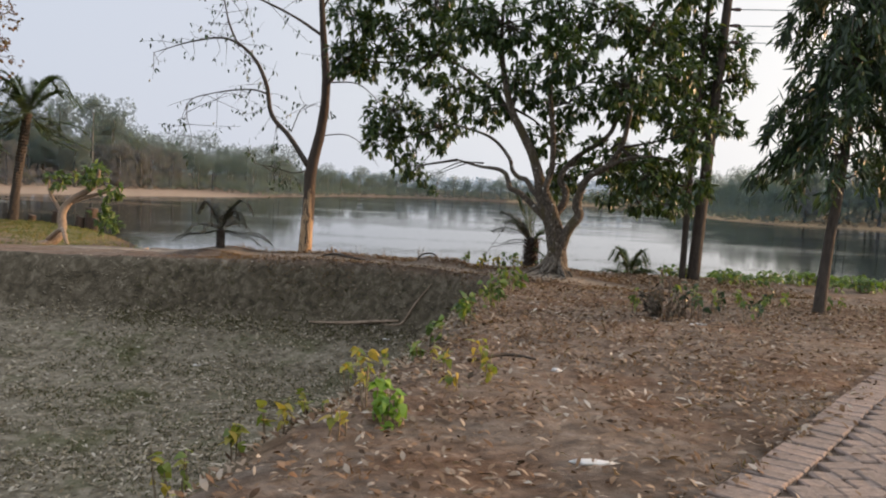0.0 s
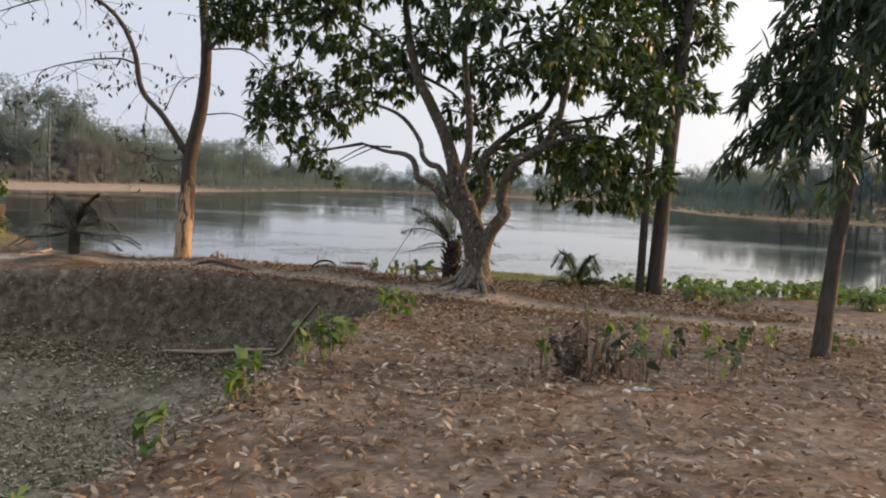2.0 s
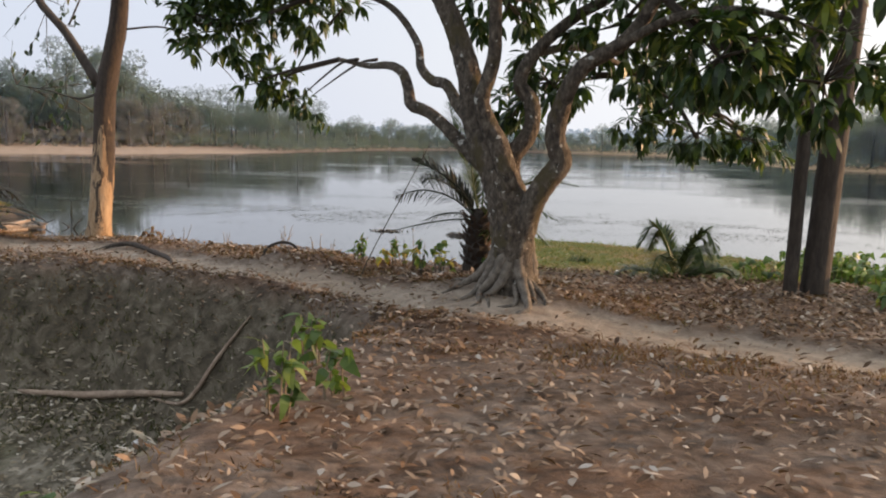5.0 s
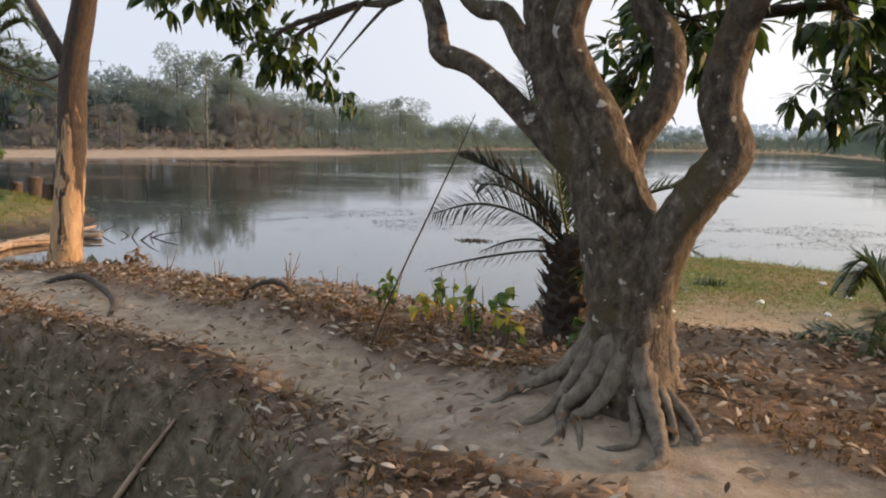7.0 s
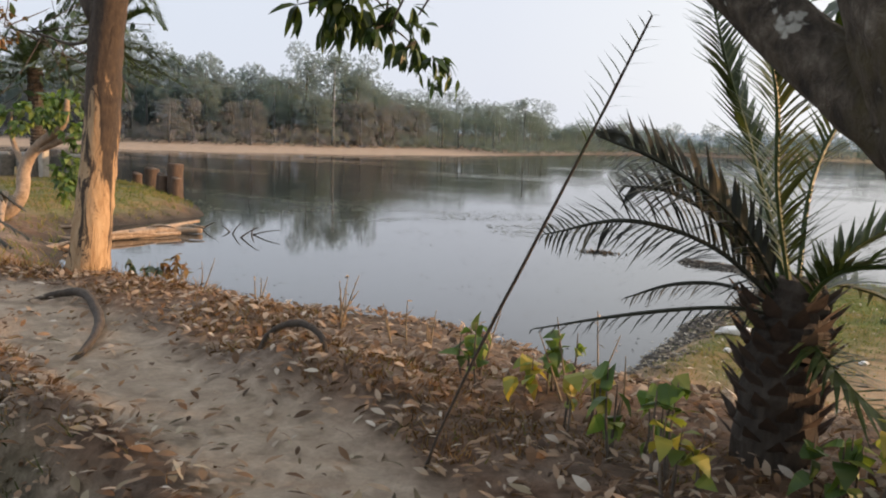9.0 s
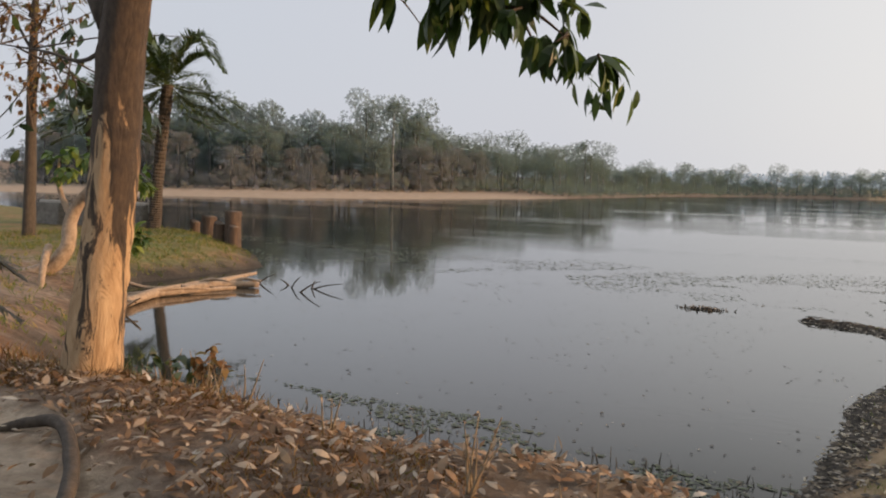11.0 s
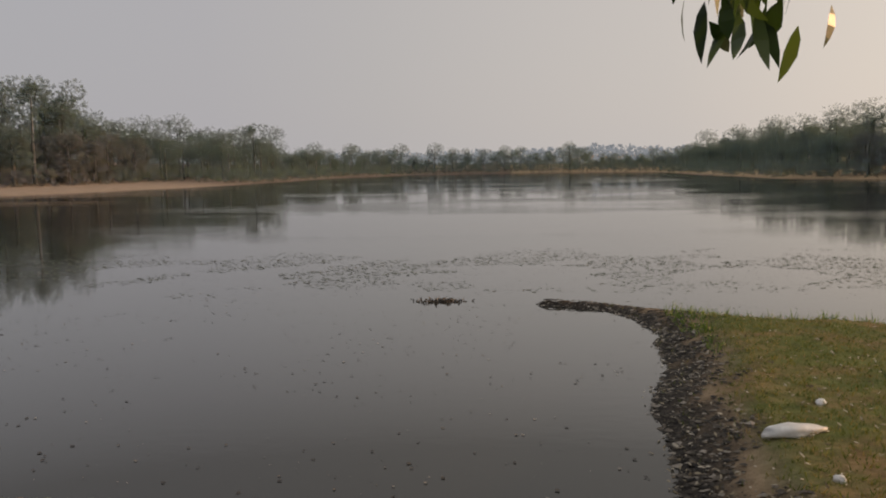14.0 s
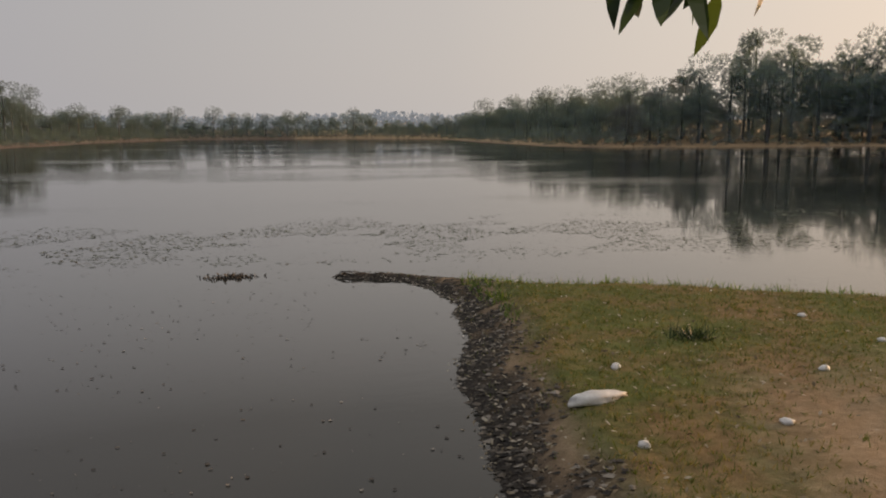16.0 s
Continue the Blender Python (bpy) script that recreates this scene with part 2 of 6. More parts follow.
# lake water
M_WATER = material("lake_water", (0.03, 0.031, 0.026), 0.045)
M_WATER.node_tree.nodes["Principled BSDF"].inputs["Specular IOR Level"].default_value = 0.0
w_small = noise_tex(M_WATER, 3.0, 3, 0.5, (1, 1.8, 1))
w_patch = noise_tex(M_WATER, 0.035, 3, 0.5, (1, 3.0, 1))
w_lift = mix(M_WATER, 1.0, w_small, ramp(M_WATER, w_patch, [(0.46, (0.08, 0.08, 0.08)), (0.64, (1, 1, 1))]), "MULTIPLY")
w_co, w_xyz, w_open = node(M_WATER, "ShaderNodeTexCoord"), node(M_WATER, "ShaderNodeSeparateXYZ"), node(M_WATER, "ShaderNodeMapRange")
link(M_WATER, w_co.outputs["Object"], w_xyz.inputs[0])
link(M_WATER, w_xyz.outputs["Y"], w_open.inputs[0])
for w_slot, w_value in zip(w_open.inputs[1:5], (33.0, 52.0, 0.4, 1.0)):      # open water is ruffled by the wind
    w_slot.default_value = w_value
bump(M_WATER, mix(M_WATER, 1.0, w_lift, w_open.outputs[0], "MULTIPLY"), 0.24, 0.045)
# the gloss rises towards grazing view, by a curve tuned for brightness
w_body, w_gloss, w_both = M_WATER.node_tree.nodes["Principled BSDF"], node(M_WATER, "ShaderNodeBsdfGlossy"), node(M_WATER, "ShaderNodeMixShader")
w_gloss.inputs["Roughness"].default_value = 0.045
w_face = node(M_WATER, "ShaderNodeLayerWeight")
w_face.inputs["Blend"].default_value = 0.5
w_waves = w_body.inputs["Normal"].links[0].from_socket
link(M_WATER, w_waves, w_gloss.inputs["Normal"])
link(M_WATER, w_waves, w_face.inputs["Normal"])
link(M_WATER, ramp(M_WATER, w_face.outputs["Facing"], [(p, (v, v, v)) for p, v in ((0.0, 0.02), (0.55, 0.09), (0.66, 0.16), (0.775, 0.42), (0.845, 0.58), (0.915, 0.74), (1.0, 0.97))]), w_both.inputs[0])
link(M_WATER, w_body.outputs[0], w_both.inputs[1])
link(M_WATER, w_gloss.outputs[0], w_both.inputs[2])
link(M_WATER, w_both.outputs[0], M_WATER.node_tree.nodes["Material Output"].inputs[0])

M_BARK = surface("mossy_brown_bark", [(0.34, (0.028, 0.022, 0.016)), (0.46, (0.078, 0.062, 0.044)), (0.58, (0.14, 0.116, 0.084)), (0.72, (0.28, 0.245, 0.19))], 26, (1, 1, 0.6), 0.9, 1.0,
                 spots=((0.46, 0.45, 0.39), 15, 0.67), second=((0.075, 0.06, 0.026), 4.2, 0.54))
M_ROOT = surface("pale_root_bark", [(0.3, (0.075, 0.062, 0.047)), (0.5, (0.17, 0.145, 0.112)), (0.75, (0.3, 0.26, 0.205))], 22, (1, 1, 0.6), 0.95, 1.0)
M_DARK_BARK = surface("dark_bark", [(0.25, (0.025, 0.02, 0.016)), (0.6, (0.075, 0.06, 0.045)), (0.8, (0.13, 0.105, 0.08))], 22, (1, 1, 0.3), 0.9, 0.8)
M_TWIG = surface("twig_bark", [(0.3, (0.06, 0.05, 0.04)), (0.7, (0.16, 0.13, 0.1))], 25, (1, 1, 1), 0.9, 0.3)
M_GREY_TRUNK = surface("grey_woodland_trunk", [(0.3, (0.07, 0.075, 0.08)), (0.7, (0.14, 0.145, 0.15))], 3, (1, 1, 0.3), 0.9, 0.3)
M_STRAW_TWIG = surface("dry_stem", [(0.3, (0.13, 0.1, 0.06)), (0.7, (0.3, 0.24, 0.16))], 25, (1, 1, 1), 0.9, 0.3)
M_DRIFT = surface("bleached_driftwood", [(0.3, (0.17, 0.12, 0.078)), (0.6, (0.33, 0.25, 0.175)), (0.8, (0.44, 0.36, 0.27))], 10, (1, 1, 1), 0.85, 0.6)
M_STUMP = surface("weathered_stump", [(0.3, (0.035, 0.024, 0.017)), (0.6, (0.095, 0.062, 0.042)), (0.8, (0.16, 0.115, 0.085))], 9, (1, 1, 0.3), 0.9, 0.7)
M_TUB = surface("stained_concrete", [(0.3, (0.10, 0.095, 0.085)), (0.7, (0.24, 0.225, 0.2))], 6, (1, 1, 1), 0.95, 0.4)
M_PALE_POST = surface("pale_concrete", [(0.3, (0.3, 0.28, 0.24)), (0.7, (0.46, 0.43, 0.38))], 6, (1, 1, 1), 0.95, 0.4)
# bark that has peeled away low down; the upper darkening also paints in crown shade
M_PEEL = material("peeling_bark", (0.3, 0.2, 0.1), 0.85)
p_streak = noise_tex(M_PEEL, 9, 8, 0.7, (1.0, 1.0, 0.2), 0.9)
p_geo, p_xyz, p_map = node(M_PEEL, "ShaderNodeTexCoord"), node(M_PEEL, "ShaderNodeSeparateXYZ"), node(M_PEEL, "ShaderNodeMapRange")
link(M_PEEL, p_geo.outputs["Object"], p_xyz.inputs[0])
link(M_PEEL, p_xyz.outputs["Z"], p_map.inputs[0])
p_map.inputs[1].default_value, p_map.inputs[2].default_value, p_map.inputs[3].default_value, p_map.inputs[4].default_value = 2.1, 3.5, 0.005, 0.25
p_sum = node(M_PEEL, "ShaderNodeMath", operation="ADD")
link(M_PEEL, p_streak, p_sum.inputs[0])
link(M_PEEL, p_map.outputs[0], p_sum.inputs[1])
p_tan = ramp(M_PEEL, noise_tex(M_PEEL, 18, 6, 0.6, (1, 1, 0.3)), [(0.3, (0.26, 0.165, 0.085)), (0.6, (0.42, 0.295, 0.17)), (0.8, (0.5, 0.38, 0.24))])
p_dark = ramp(M_PEEL, noise_tex(M_PEEL, 30, 6, 0.7, (1, 1, 0.4)), [(0.3, (0.018, 0.013, 0.01)), (0.7, (0.075, 0.052, 0.034))])
link(M_PEEL, mix(M_PEEL, ramp(M_PEEL, p_sum.outputs[0], [(0.53, (0, 0, 0)), (0.58, (1, 1, 1))]), p_tan, p_dark), M_PEEL.node_tree.nodes["Principled BSDF"].inputs["Base Color"])
bump(M_PEEL, p_streak, 0.9, 0.04)

M_LEAF = island_leaf("broad_leaf", [(0.0, (0.018, 0.036, 0.012)), (0.5, (0.04, 0.075, 0.02)), (0.85, (0.075, 0.12, 0.03)), (1.0, (0.14, 0.17, 0.04))], 0.42)
M_LEAF_DARK = island_leaf("dark_leaf", [(0.0, (0.012, 0.026, 0.012)), (0.6, (0.03, 0.055, 0.02)), (1.0, (0.06, 0.095, 0.03))], 0.45, 0.2)
M_LEAF_DROOP = island_leaf("drooping_leaf", [(0.0, (0.015, 0.032, 0.016)), (0.6, (0.035, 0.062, 0.026)), (1.0, (0.08, 0.12, 0.04))], 0.4, 0.25)
M_LEAF_WEED = island_leaf("weed_leaf", [(0.0, (0.05, 0.085, 0.025)), (0.6, (0.10, 0.17, 0.04)), (1.0, (0.22, 0.27, 0.06))], 0.5, 0.35)
M_LEAF_LIME = island_leaf("lime_leaf", [(0.0, (0.12, 0.24, 0.03)), (1.0, (0.26, 0.4, 0.06))], 0.5, 0.4)
M_LEAF_YELLOW = island_leaf("yellowing_leaf", [(0.0, (0.11, 0.16, 0.03)), (0.5, (0.24, 0.27, 0.05)), (1.0, (0.4, 0.3, 0.06))], 0.5, 0.35)
M_PALM = island_leaf("palm_leaflet", [(0.0, (0.03, 0.05, 0.016)), (0.6, (0.065, 0.10, 0.03)), (1.0, (0.13, 0.15, 0.05))], 0.45, 0.2)
M_PALM_DARK = island_leaf("withered_palm_leaflet", [(0.0, (0.012, 0.014, 0.01)), (0.7, (0.03, 0.034, 0.02)), (1.0, (0.10, 0.085, 0.045))], 0.6, 0.1)
M_DEAD = island_leaf("dead_leaf", [(0.0, (0.05, 0.032, 0.02)), (0.3, (0.15, 0.09, 0.05)), (0.55, (0.24, 0.16, 0.10)), (0.8, (0.31, 0.24, 0.175)), (0.96, (0.36, 0.31, 0.25)), (1.0, (0.48, 0.44, 0.38))], 0.8, 0.1, 0.2)
M_DEAD_GREY = island_leaf("grey_dead_leaf", [(0.0, (0.06, 0.047, 0.03)), (0.35, (0.2, 0.162, 0.105)), (0.7, (0.33, 0.285, 0.205)), (0.9, (0.41, 0.365, 0.285)), (1.0, (0.52, 0.48, 0.4))], 0.8, 0.1, 0.2)
# thicket across the lake: haze is put into its blue-grey colour
M_SCRUB = island_leaf("hazed_thicket_leaf", [(0.0, (0.1, 0.125, 0.14)), (0.6, (0.145, 0.175, 0.19)), (1.0, (0.19, 0.225, 0.235))], 0.9, 0.4, 0.05)
M_WITHER = island_leaf("withered_shrub_leaf", [(0.0, (0.03, 0.027, 0.022)), (0.5, (0.085, 0.075, 0.06)), (0.85, (0.15, 0.135, 0.11)), (1.0, (0.3, 0.28, 0.24))], 0.85, 0.15, 0.15)
M_RUST = island_leaf("rusty_dry_grass", [(0.0, (0.07, 0.04, 0.022)), (0.5, (0.17, 0.09, 0.042)), (0.8, (0.26, 0.17, 0.09)), (1.0, (0.11, 0.115, 0.04))], 0.85, 0.3, 0.15)
M_GRASS = island_leaf("short_grass", [(0.0, (0.06, 0.085, 0.02)), (0.5, (0.12, 0.15, 0.04)), (0.75, (0.22, 0.2, 0.07)), (1.0, (0.3, 0.21, 0.10))], 0.7, 0.3, 0.2)
M_POND_GRASS = island_leaf("dull_pond_grass", [(0.0, (0.035, 0.042, 0.016)), (0.5, (0.075, 0.082, 0.03)), (0.8, (0.13, 0.115, 0.055)), (1.0, (0.2, 0.16, 0.09))], 0.8, 0.25, 0.15)
M_PAD = island_leaf("floating_weed", [(0.0, (0.035, 0.045, 0.024)), (0.5, (0.065, 0.08, 0.04)), (0.85, (0.1, 0.12, 0.062)), (1.0, (0.13, 0.085, 0.045))], 0.5, 0.1)
M_MUDCLOD = island_leaf("mud_clod", [(0.0, (0.02, 0.018, 0.016)), (0.5, (0.055, 0.048, 0.038)), (0.8, (0.125, 0.105, 0.08)), (1.0, (0.32, 0.29, 0.24))], 0.85, 0.0)
# far woods: leaf colours paled and blued to imitate haze
M_FAR = island_leaf("hazed_woodland_leaf", [(0.0, (0.1, 0.13, 0.15)), (0.6, (0.15, 0.19, 0.21)), (1.0, (0.2, 0.245, 0.26))], 0.9, 0.4, 0.05)
M_FAR_DRY = island_leaf("hazed_dry_leaf", [(0.0, (0.12, 0.125, 0.15)), (0.6, (0.165, 0.17, 0.2)), (1.0, (0.215, 0.22, 0.245))], 0.9, 0.4, 0.05)


def haze_leaves(m, amount):
    """Paints haze into distant leaves: part of the sky shows straight through them."""
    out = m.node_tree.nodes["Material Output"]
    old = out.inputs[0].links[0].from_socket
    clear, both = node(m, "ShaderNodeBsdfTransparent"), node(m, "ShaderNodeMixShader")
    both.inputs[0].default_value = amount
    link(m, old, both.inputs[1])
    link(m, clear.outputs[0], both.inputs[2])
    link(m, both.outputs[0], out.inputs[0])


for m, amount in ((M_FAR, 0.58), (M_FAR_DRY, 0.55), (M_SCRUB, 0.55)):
    haze_leaves(m, amount)
# a still more see-through copy, for thicker painted haze at the lake's head
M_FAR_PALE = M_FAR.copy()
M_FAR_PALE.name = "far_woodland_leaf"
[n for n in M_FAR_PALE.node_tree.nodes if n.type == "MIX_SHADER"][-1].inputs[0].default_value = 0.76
# distance beyond the lake: an emitted glow stands in for hazy air
M_DISTANCE_GLOW = material("distance_haze_glow", (0.2, 0.22, 0.24), 1.0)
d_bsdf = M_DISTANCE_GLOW.node_tree.nodes["Principled BSDF"]
d_col = ramp(M_DISTANCE_GLOW, noise_tex(M_DISTANCE_GLOW, 0.3, 4), [(0.3, (0.17, 0.185, 0.205)), (0.7, (0.22, 0.24, 0.26))])
link(M_DISTANCE_GLOW, d_col, d_bsdf.inputs["Emission Color"])
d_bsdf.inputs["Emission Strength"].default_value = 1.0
M_PLASTIC = surface("dirty_white_plastic", [(0.3, (0.55, 0.54, 0.5)), (0.7, (0.78, 0.77, 0.74))], 12, (1, 1, 1), 0.5, 0.3)
M_BRICK = surface("worn_brick", [(0.3, (0.2, 0.155, 0.125)), (0.6, (0.33, 0.265, 0.22)), (0.8, (0.42, 0.35, 0.3))], 22, (1, 1, 1), 0.9, 0.5)
b_col = [n for n in M_BRICK.node_tree.nodes if n.type == "MIX_RGB"][-1]
b_info = node(M_BRICK, "ShaderNodeObjectInfo")
link(M_BRICK, mix(M_BRICK, 0.6, b_col.outputs[0], ramp(M_BRICK, b_info.outputs["Random"], [(0, (0.6, 0.58, 0.56)), (1, (1.1, 1.02, 0.98))]), "MULTIPLY"), M_BRICK.node_tree.nodes["Principled BSDF"].inputs["Base Color"])
M_METAL = material("galvanised_wire", (0.25, 0.25, 0.25), 0.5)
M_METAL.node_tree.nodes["Principled BSDF"].inputs["Metallic"].default_value = 0.8
M_CERAMIC = material("brown_porcelain", (0.08, 0.05, 0.04), 0.25)

# ---- plan of the ground, water level 0 ----
NEAR_SHORE = [(-140, 62), (-95, 60), (-60, 50), (-40, 43), (-27, 38.5), (-21, 36), (-17.5, 33.5), (-15.0, 31), (-15.0, 28.4), (-15.0, 26.2), (-12.5, 23.6), (-9.5, 21.0), (-6.8, 18.8),
              (-5.0, 18.3), (-3.6, 18.1), (-2.0, 17.9), (-0.9, 18.3), (-0.35, 19.4), (-0.1, 21.2), (0.1, 22.6), (0.2, 24.0), (0.65, 25.4), (0.9, 27.5), (0.8, 28.8), (0.25, 29.65), (-0.85, 30.2),
              (-0.8, 30.42), (0.35, 30.2), (1.5, 29.6), (2.4, 28.3), (3.8, 28.0), (5.0, 27.4), (6.0, 26.8), (7.3, 26.2), (10, 25.0), (14, 23.6), (22, 23), (45, 27), (110, 45), (200, 60)]
FAR_SHORE = [(210, 112), (120, 106), (75, 114), (56, 116), (42, 118), (35, 130), (33, 165), (34, 215), (10, 232), (-25, 225), (-38, 190), (-40, 155), (-44, 124), (-53, 100), (-62, 87), (-72, 81), (-95, 74), (-150, 70)]
LAKE = np.array(NEAR_SHORE + FAR_SHORE, float)
POND_BACK = np.array([(-60, 14.5), (-20, 14.5), (-10, 14.4), (-7.5, 14.35), (-5, 14.35), (-2.5, 14.2), (-1.1, 13.85), (-0.1, 13.3), (0.6, 12.85), (1.12, 12.3)], float)
POND_SIDE = np.array([(1.12, 12.3), (0.97, 11.5), (0.95, 10.8), (0.88, 8.4), (0.75, 5.3), (0.5, 3.5), (0.1, 1.6), (-0.3, 0), (-1.3, -3), (-4, -9)], float)
TRAIL = np.array([(-40, 30), (-16, 21.0), (-9, 17.0), (-5.2, 15.75), (-3.2, 15.3), (-1.7, 14.65), (-0.96, 14.3), (-0.2, 13.97), (0.45, 13.6), (1.15, 13.0), (2.1, 12.6), (3.0, 12.3), (4.5, 11.7), (7, 11.2), (12, 11), (30, 10)], float)


def seg_dist(px, py, line, closed=False):
    pts = np.vstack([line, line[:1]]) if closed else line
    best = np.full(px.shape, 1e9)
    for (ax, ay), (bx, by) in zip(pts[:-1], pts[1:]):
        dx, dy = bx - ax, by - ay
        t = np.clip(((px - ax) * dx + (py - ay) * dy) / (dx * dx + dy * dy), 0, 1)
        best = np.minimum(best, np.hypot(px - ax - t * dx, py - ay - t * dy))
    return best


def inside(px, py, poly):
    r = np.zeros(px.shape, bool)
    for (ax, ay), (bx, by) in zip(poly, np.roll(poly, -1, 0)):
        cross = (ay > py) != (by > py)
        r ^= cross & (px < (bx - ax) * (py - ay) / ((by - ay) if by != ay else 1e-9) + ax)
    return r


def terrain(x, y):
    """Height and zone masks at plan positions (arrays)."""
    x, y = np.asarray(x, float), np.asarray(y, float)
    wob = 0.16 * fbm(x, y, 1.3, 2)
    d_lake = seg_dist(x, y, LAKE, True)
    wet = inside(x, y, LAKE)
    d = np.where(wet, -d_lake, d_lake) + wob * np.where(np.abs(y) < 60, 1, 0) * 0.6
    top = 1.74 - 0.018 * np.clip(y - 3, 0, 30) - 0.03 * np.clip(-x - 3, 0, 12) * smooth((y - 12) / 3)
    top = top - 0.10 * smooth((y - 9) / 3)
    top = top + 0.03 * fbm(x, y, 0.8, 1) + 0.012 * fbm(x, y, 4.5, 4)
    # low left bank with stumps
    top = np.where(x < -8, top + (0.62 - top) * smooth((-x - 8) / 6) * smooth((y - 17) / 6), top)
    # beach and grass flat behind the big tree, and the tongue of land
    flat = 0.30 + 0.15 * smooth((24 - y) / 6) - 0.14 * smooth((y - 27.6) / 2) + 0.02 * fbm(x, y, 2.2, 8)
    low = smooth((y - (15.3 - 0.10 * np.clip(x - 2, 0, 8))) / (3.2)) * smooth((x + 1.5) / 2.5)
    top = top + (flat - top) * low
    width = np.where(y > 60, 10.0, np.where(x < -8, 2.5, 2.0)) + (1.0 - 2.0) * low * (y < 60)
    land = top * smooth(d / width) ** (0.42 + 0.33 * low)
    # far shore: a pale beach, then ground rising under the woods
    far = y > 60
    land = np.where(far, np.clip(d * 0.05, 0, 1.0) + np.clip((d - 24) * 0.035, 0, 5), land)
    z = np.where(d > 0, land, np.maximum(d * 0.35, -1.2))
    # the dry pond
    xs = np.interp(y, POND_SIDE[::-1, 1], POND_SIDE[::-1, 0])
    yb = np.interp(x, POND_BACK[:, 0], POND_BACK[:, 1])
    in_pond = (x < xs) & (y < yb) & (x < 1.12)
    db = seg_dist(x, y, POND_BACK) * np.where(in_pond, 1, -1) + 0.10 * fbm(x, y, 2.1, 5)
    ds = seg_dist(x, y, POND_SIDE) * np.where(in_pond, 1, -1) + 0.16 * fbm(x, y, 1.7, 6)
    floor = -0.36 + 0.06 * fbm(x, y, 0.7, 9) + 0.02 * fbm(x, y, 3.1, 3)
    zb = z - (z - floor) * (0.62 * smooth(db / 0.75) + 0.38 * smooth(db / 3.6))
    zs = z - (z - floor) * smooth(ds / np.interp(y, [8.5, 11.5], [2.6, 0.9]))
    z = np.where(in_pond | (np.minimum(np.abs(db), np.abs(ds)) < 0.3), np.maximum(zb, zs), z)
    pond = smooth(np.minimum(db / 0.5, ds / 1.2)) * in_pond
    # where the shade of the pond's steep bank is painted
    bank_shade = in_pond * smooth((z + 0.05) / 0.35) * smooth((1.42 - z) / 0.15) * smooth((y + 0.0 - 10.4 + 2.0 * smooth((-x) / 2)) / 1.2)
    dt = seg_dist(x, y, TRAIL) + 0.10 * fbm(x, y, 2.6, 11)
    trail = smooth((0.47 - dt) / 0.22) * (1 - pond)
    z = z - 0.05 * trail
    # mounds at the bank's edge
    for mx, my, h, r in ((-0.65, 14.85, 0.15, 0.30), (-0.13, 14.75, 0.14, 0.28), (-1.2, 14.7, 0.03, 2.0), (-5.75, 16.0, 0.2, 0.8), (-3.3, 15.6, 0.06, 1.2), (1.85, 13.35, 0.20, 0.9)):
        z = z + h * np.exp(-((x - mx) ** 2 + (y - my) ** 2) / (r * r))
    grass = smooth((y - 17.6 - 2.8 * smooth((x - 1.2) / 1.6)) / 3.5) * smooth((d - 0.45) / 0.5) * (y < 40) * (x > -2)
    grass = np.maximum(grass, 0.8 * smooth((-x - 13) / 3) * smooth((y - 24) / 3) * (y < 60) * smooth(d / 0.8))
    beach = low * (1 - grass)
    mud = smooth((1.0 + 0.4 * fbm(x, y, 3.3, 14) - d) / 0.95) * (d > -1) * (y > 18.0) * (y < 40)
    sand = far * smooth((26 - d) / 5) * smooth((-x - 25) / 10) * smooth((150 - y) / 30)
    return z, dict(pond=pond, trail=trail, grass=grass, beach=beach * (d > 0), mud=mud, sand=sand, bank_shade=bank_shade)


def axis(*spans):
    out = []
    for a, b, step in spans:
        out.append(np.arange(a, b, step))
    out.append(np.array([spans[-1][1]]))
    return np.concatenate(out)


GX = axis((-2500, -300, 220), (-300, -100, 10), (-100, -30, 2.5), (-30, -9, 0.35), (-9, 9, 0.085), (9, 30, 0.5), (30, 120, 3), (120, 300, 12), (300, 2500, 220))
GY = axis((-2500, -40, 205), (-40, -4, 2), (-4, 0, 0.25), (0, 22, 0.085), (22, 31.5, 0.12), (31.5, 60, 0.8), (60, 260, 3), (260, 700, 40), (700, 3100, 240))
gx, gy = np.meshgrid(GX, GY)
gz, zones = terrain(gx.ravel(), gy.ravel())
gv = np.stack([gx.ravel(), gy.ravel(), gz], 1)
nx, ny = len(GX), len(GY)
gi = np.arange(nx * ny).reshape(ny, nx)
gf = np.stack([gi[:-1, :-1], gi[:-1, 1:], gi[1:, 1:], gi[1:, :-1]], -1).reshape(-1, 4)
ground_me = mesh_of("ground", gv, gf.tolist(), M_GROUND)
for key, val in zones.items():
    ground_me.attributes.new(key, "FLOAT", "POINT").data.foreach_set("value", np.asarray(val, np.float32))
tagged(new("ground", ground_me), "bare dusty earth with dry leaf litter, trail and pond hollow", "ground", kind="structure")
wx = np.array([-400, -60, -20, 20, 60, 400.0])
wy = np.array([15.2, 20, 40, 80, 160, 300])
WX, WY = np.meshgrid(wx, wy)
wv = np.stack([WX.ravel(), WY.ravel(), 0 * WX.ravel()], 1)
wi = np.arange(36).reshape(6, 6)
wf = np.stack([wi[:-1, :-1], wi[:-1, 1:], wi[1:, 1:], wi[1:, :-1]], -1).reshape(-1, 4)
wf = [tuple(f) for f in wf]
tagged(new("water", mesh_of("water", wv, wf, M_WATER)), "calm grey lake water mirroring the sky and woods", "lake", kind="structure")


def height(x, y):
    return float(terrain(np.array([x]), np.array([y]))[0][0])

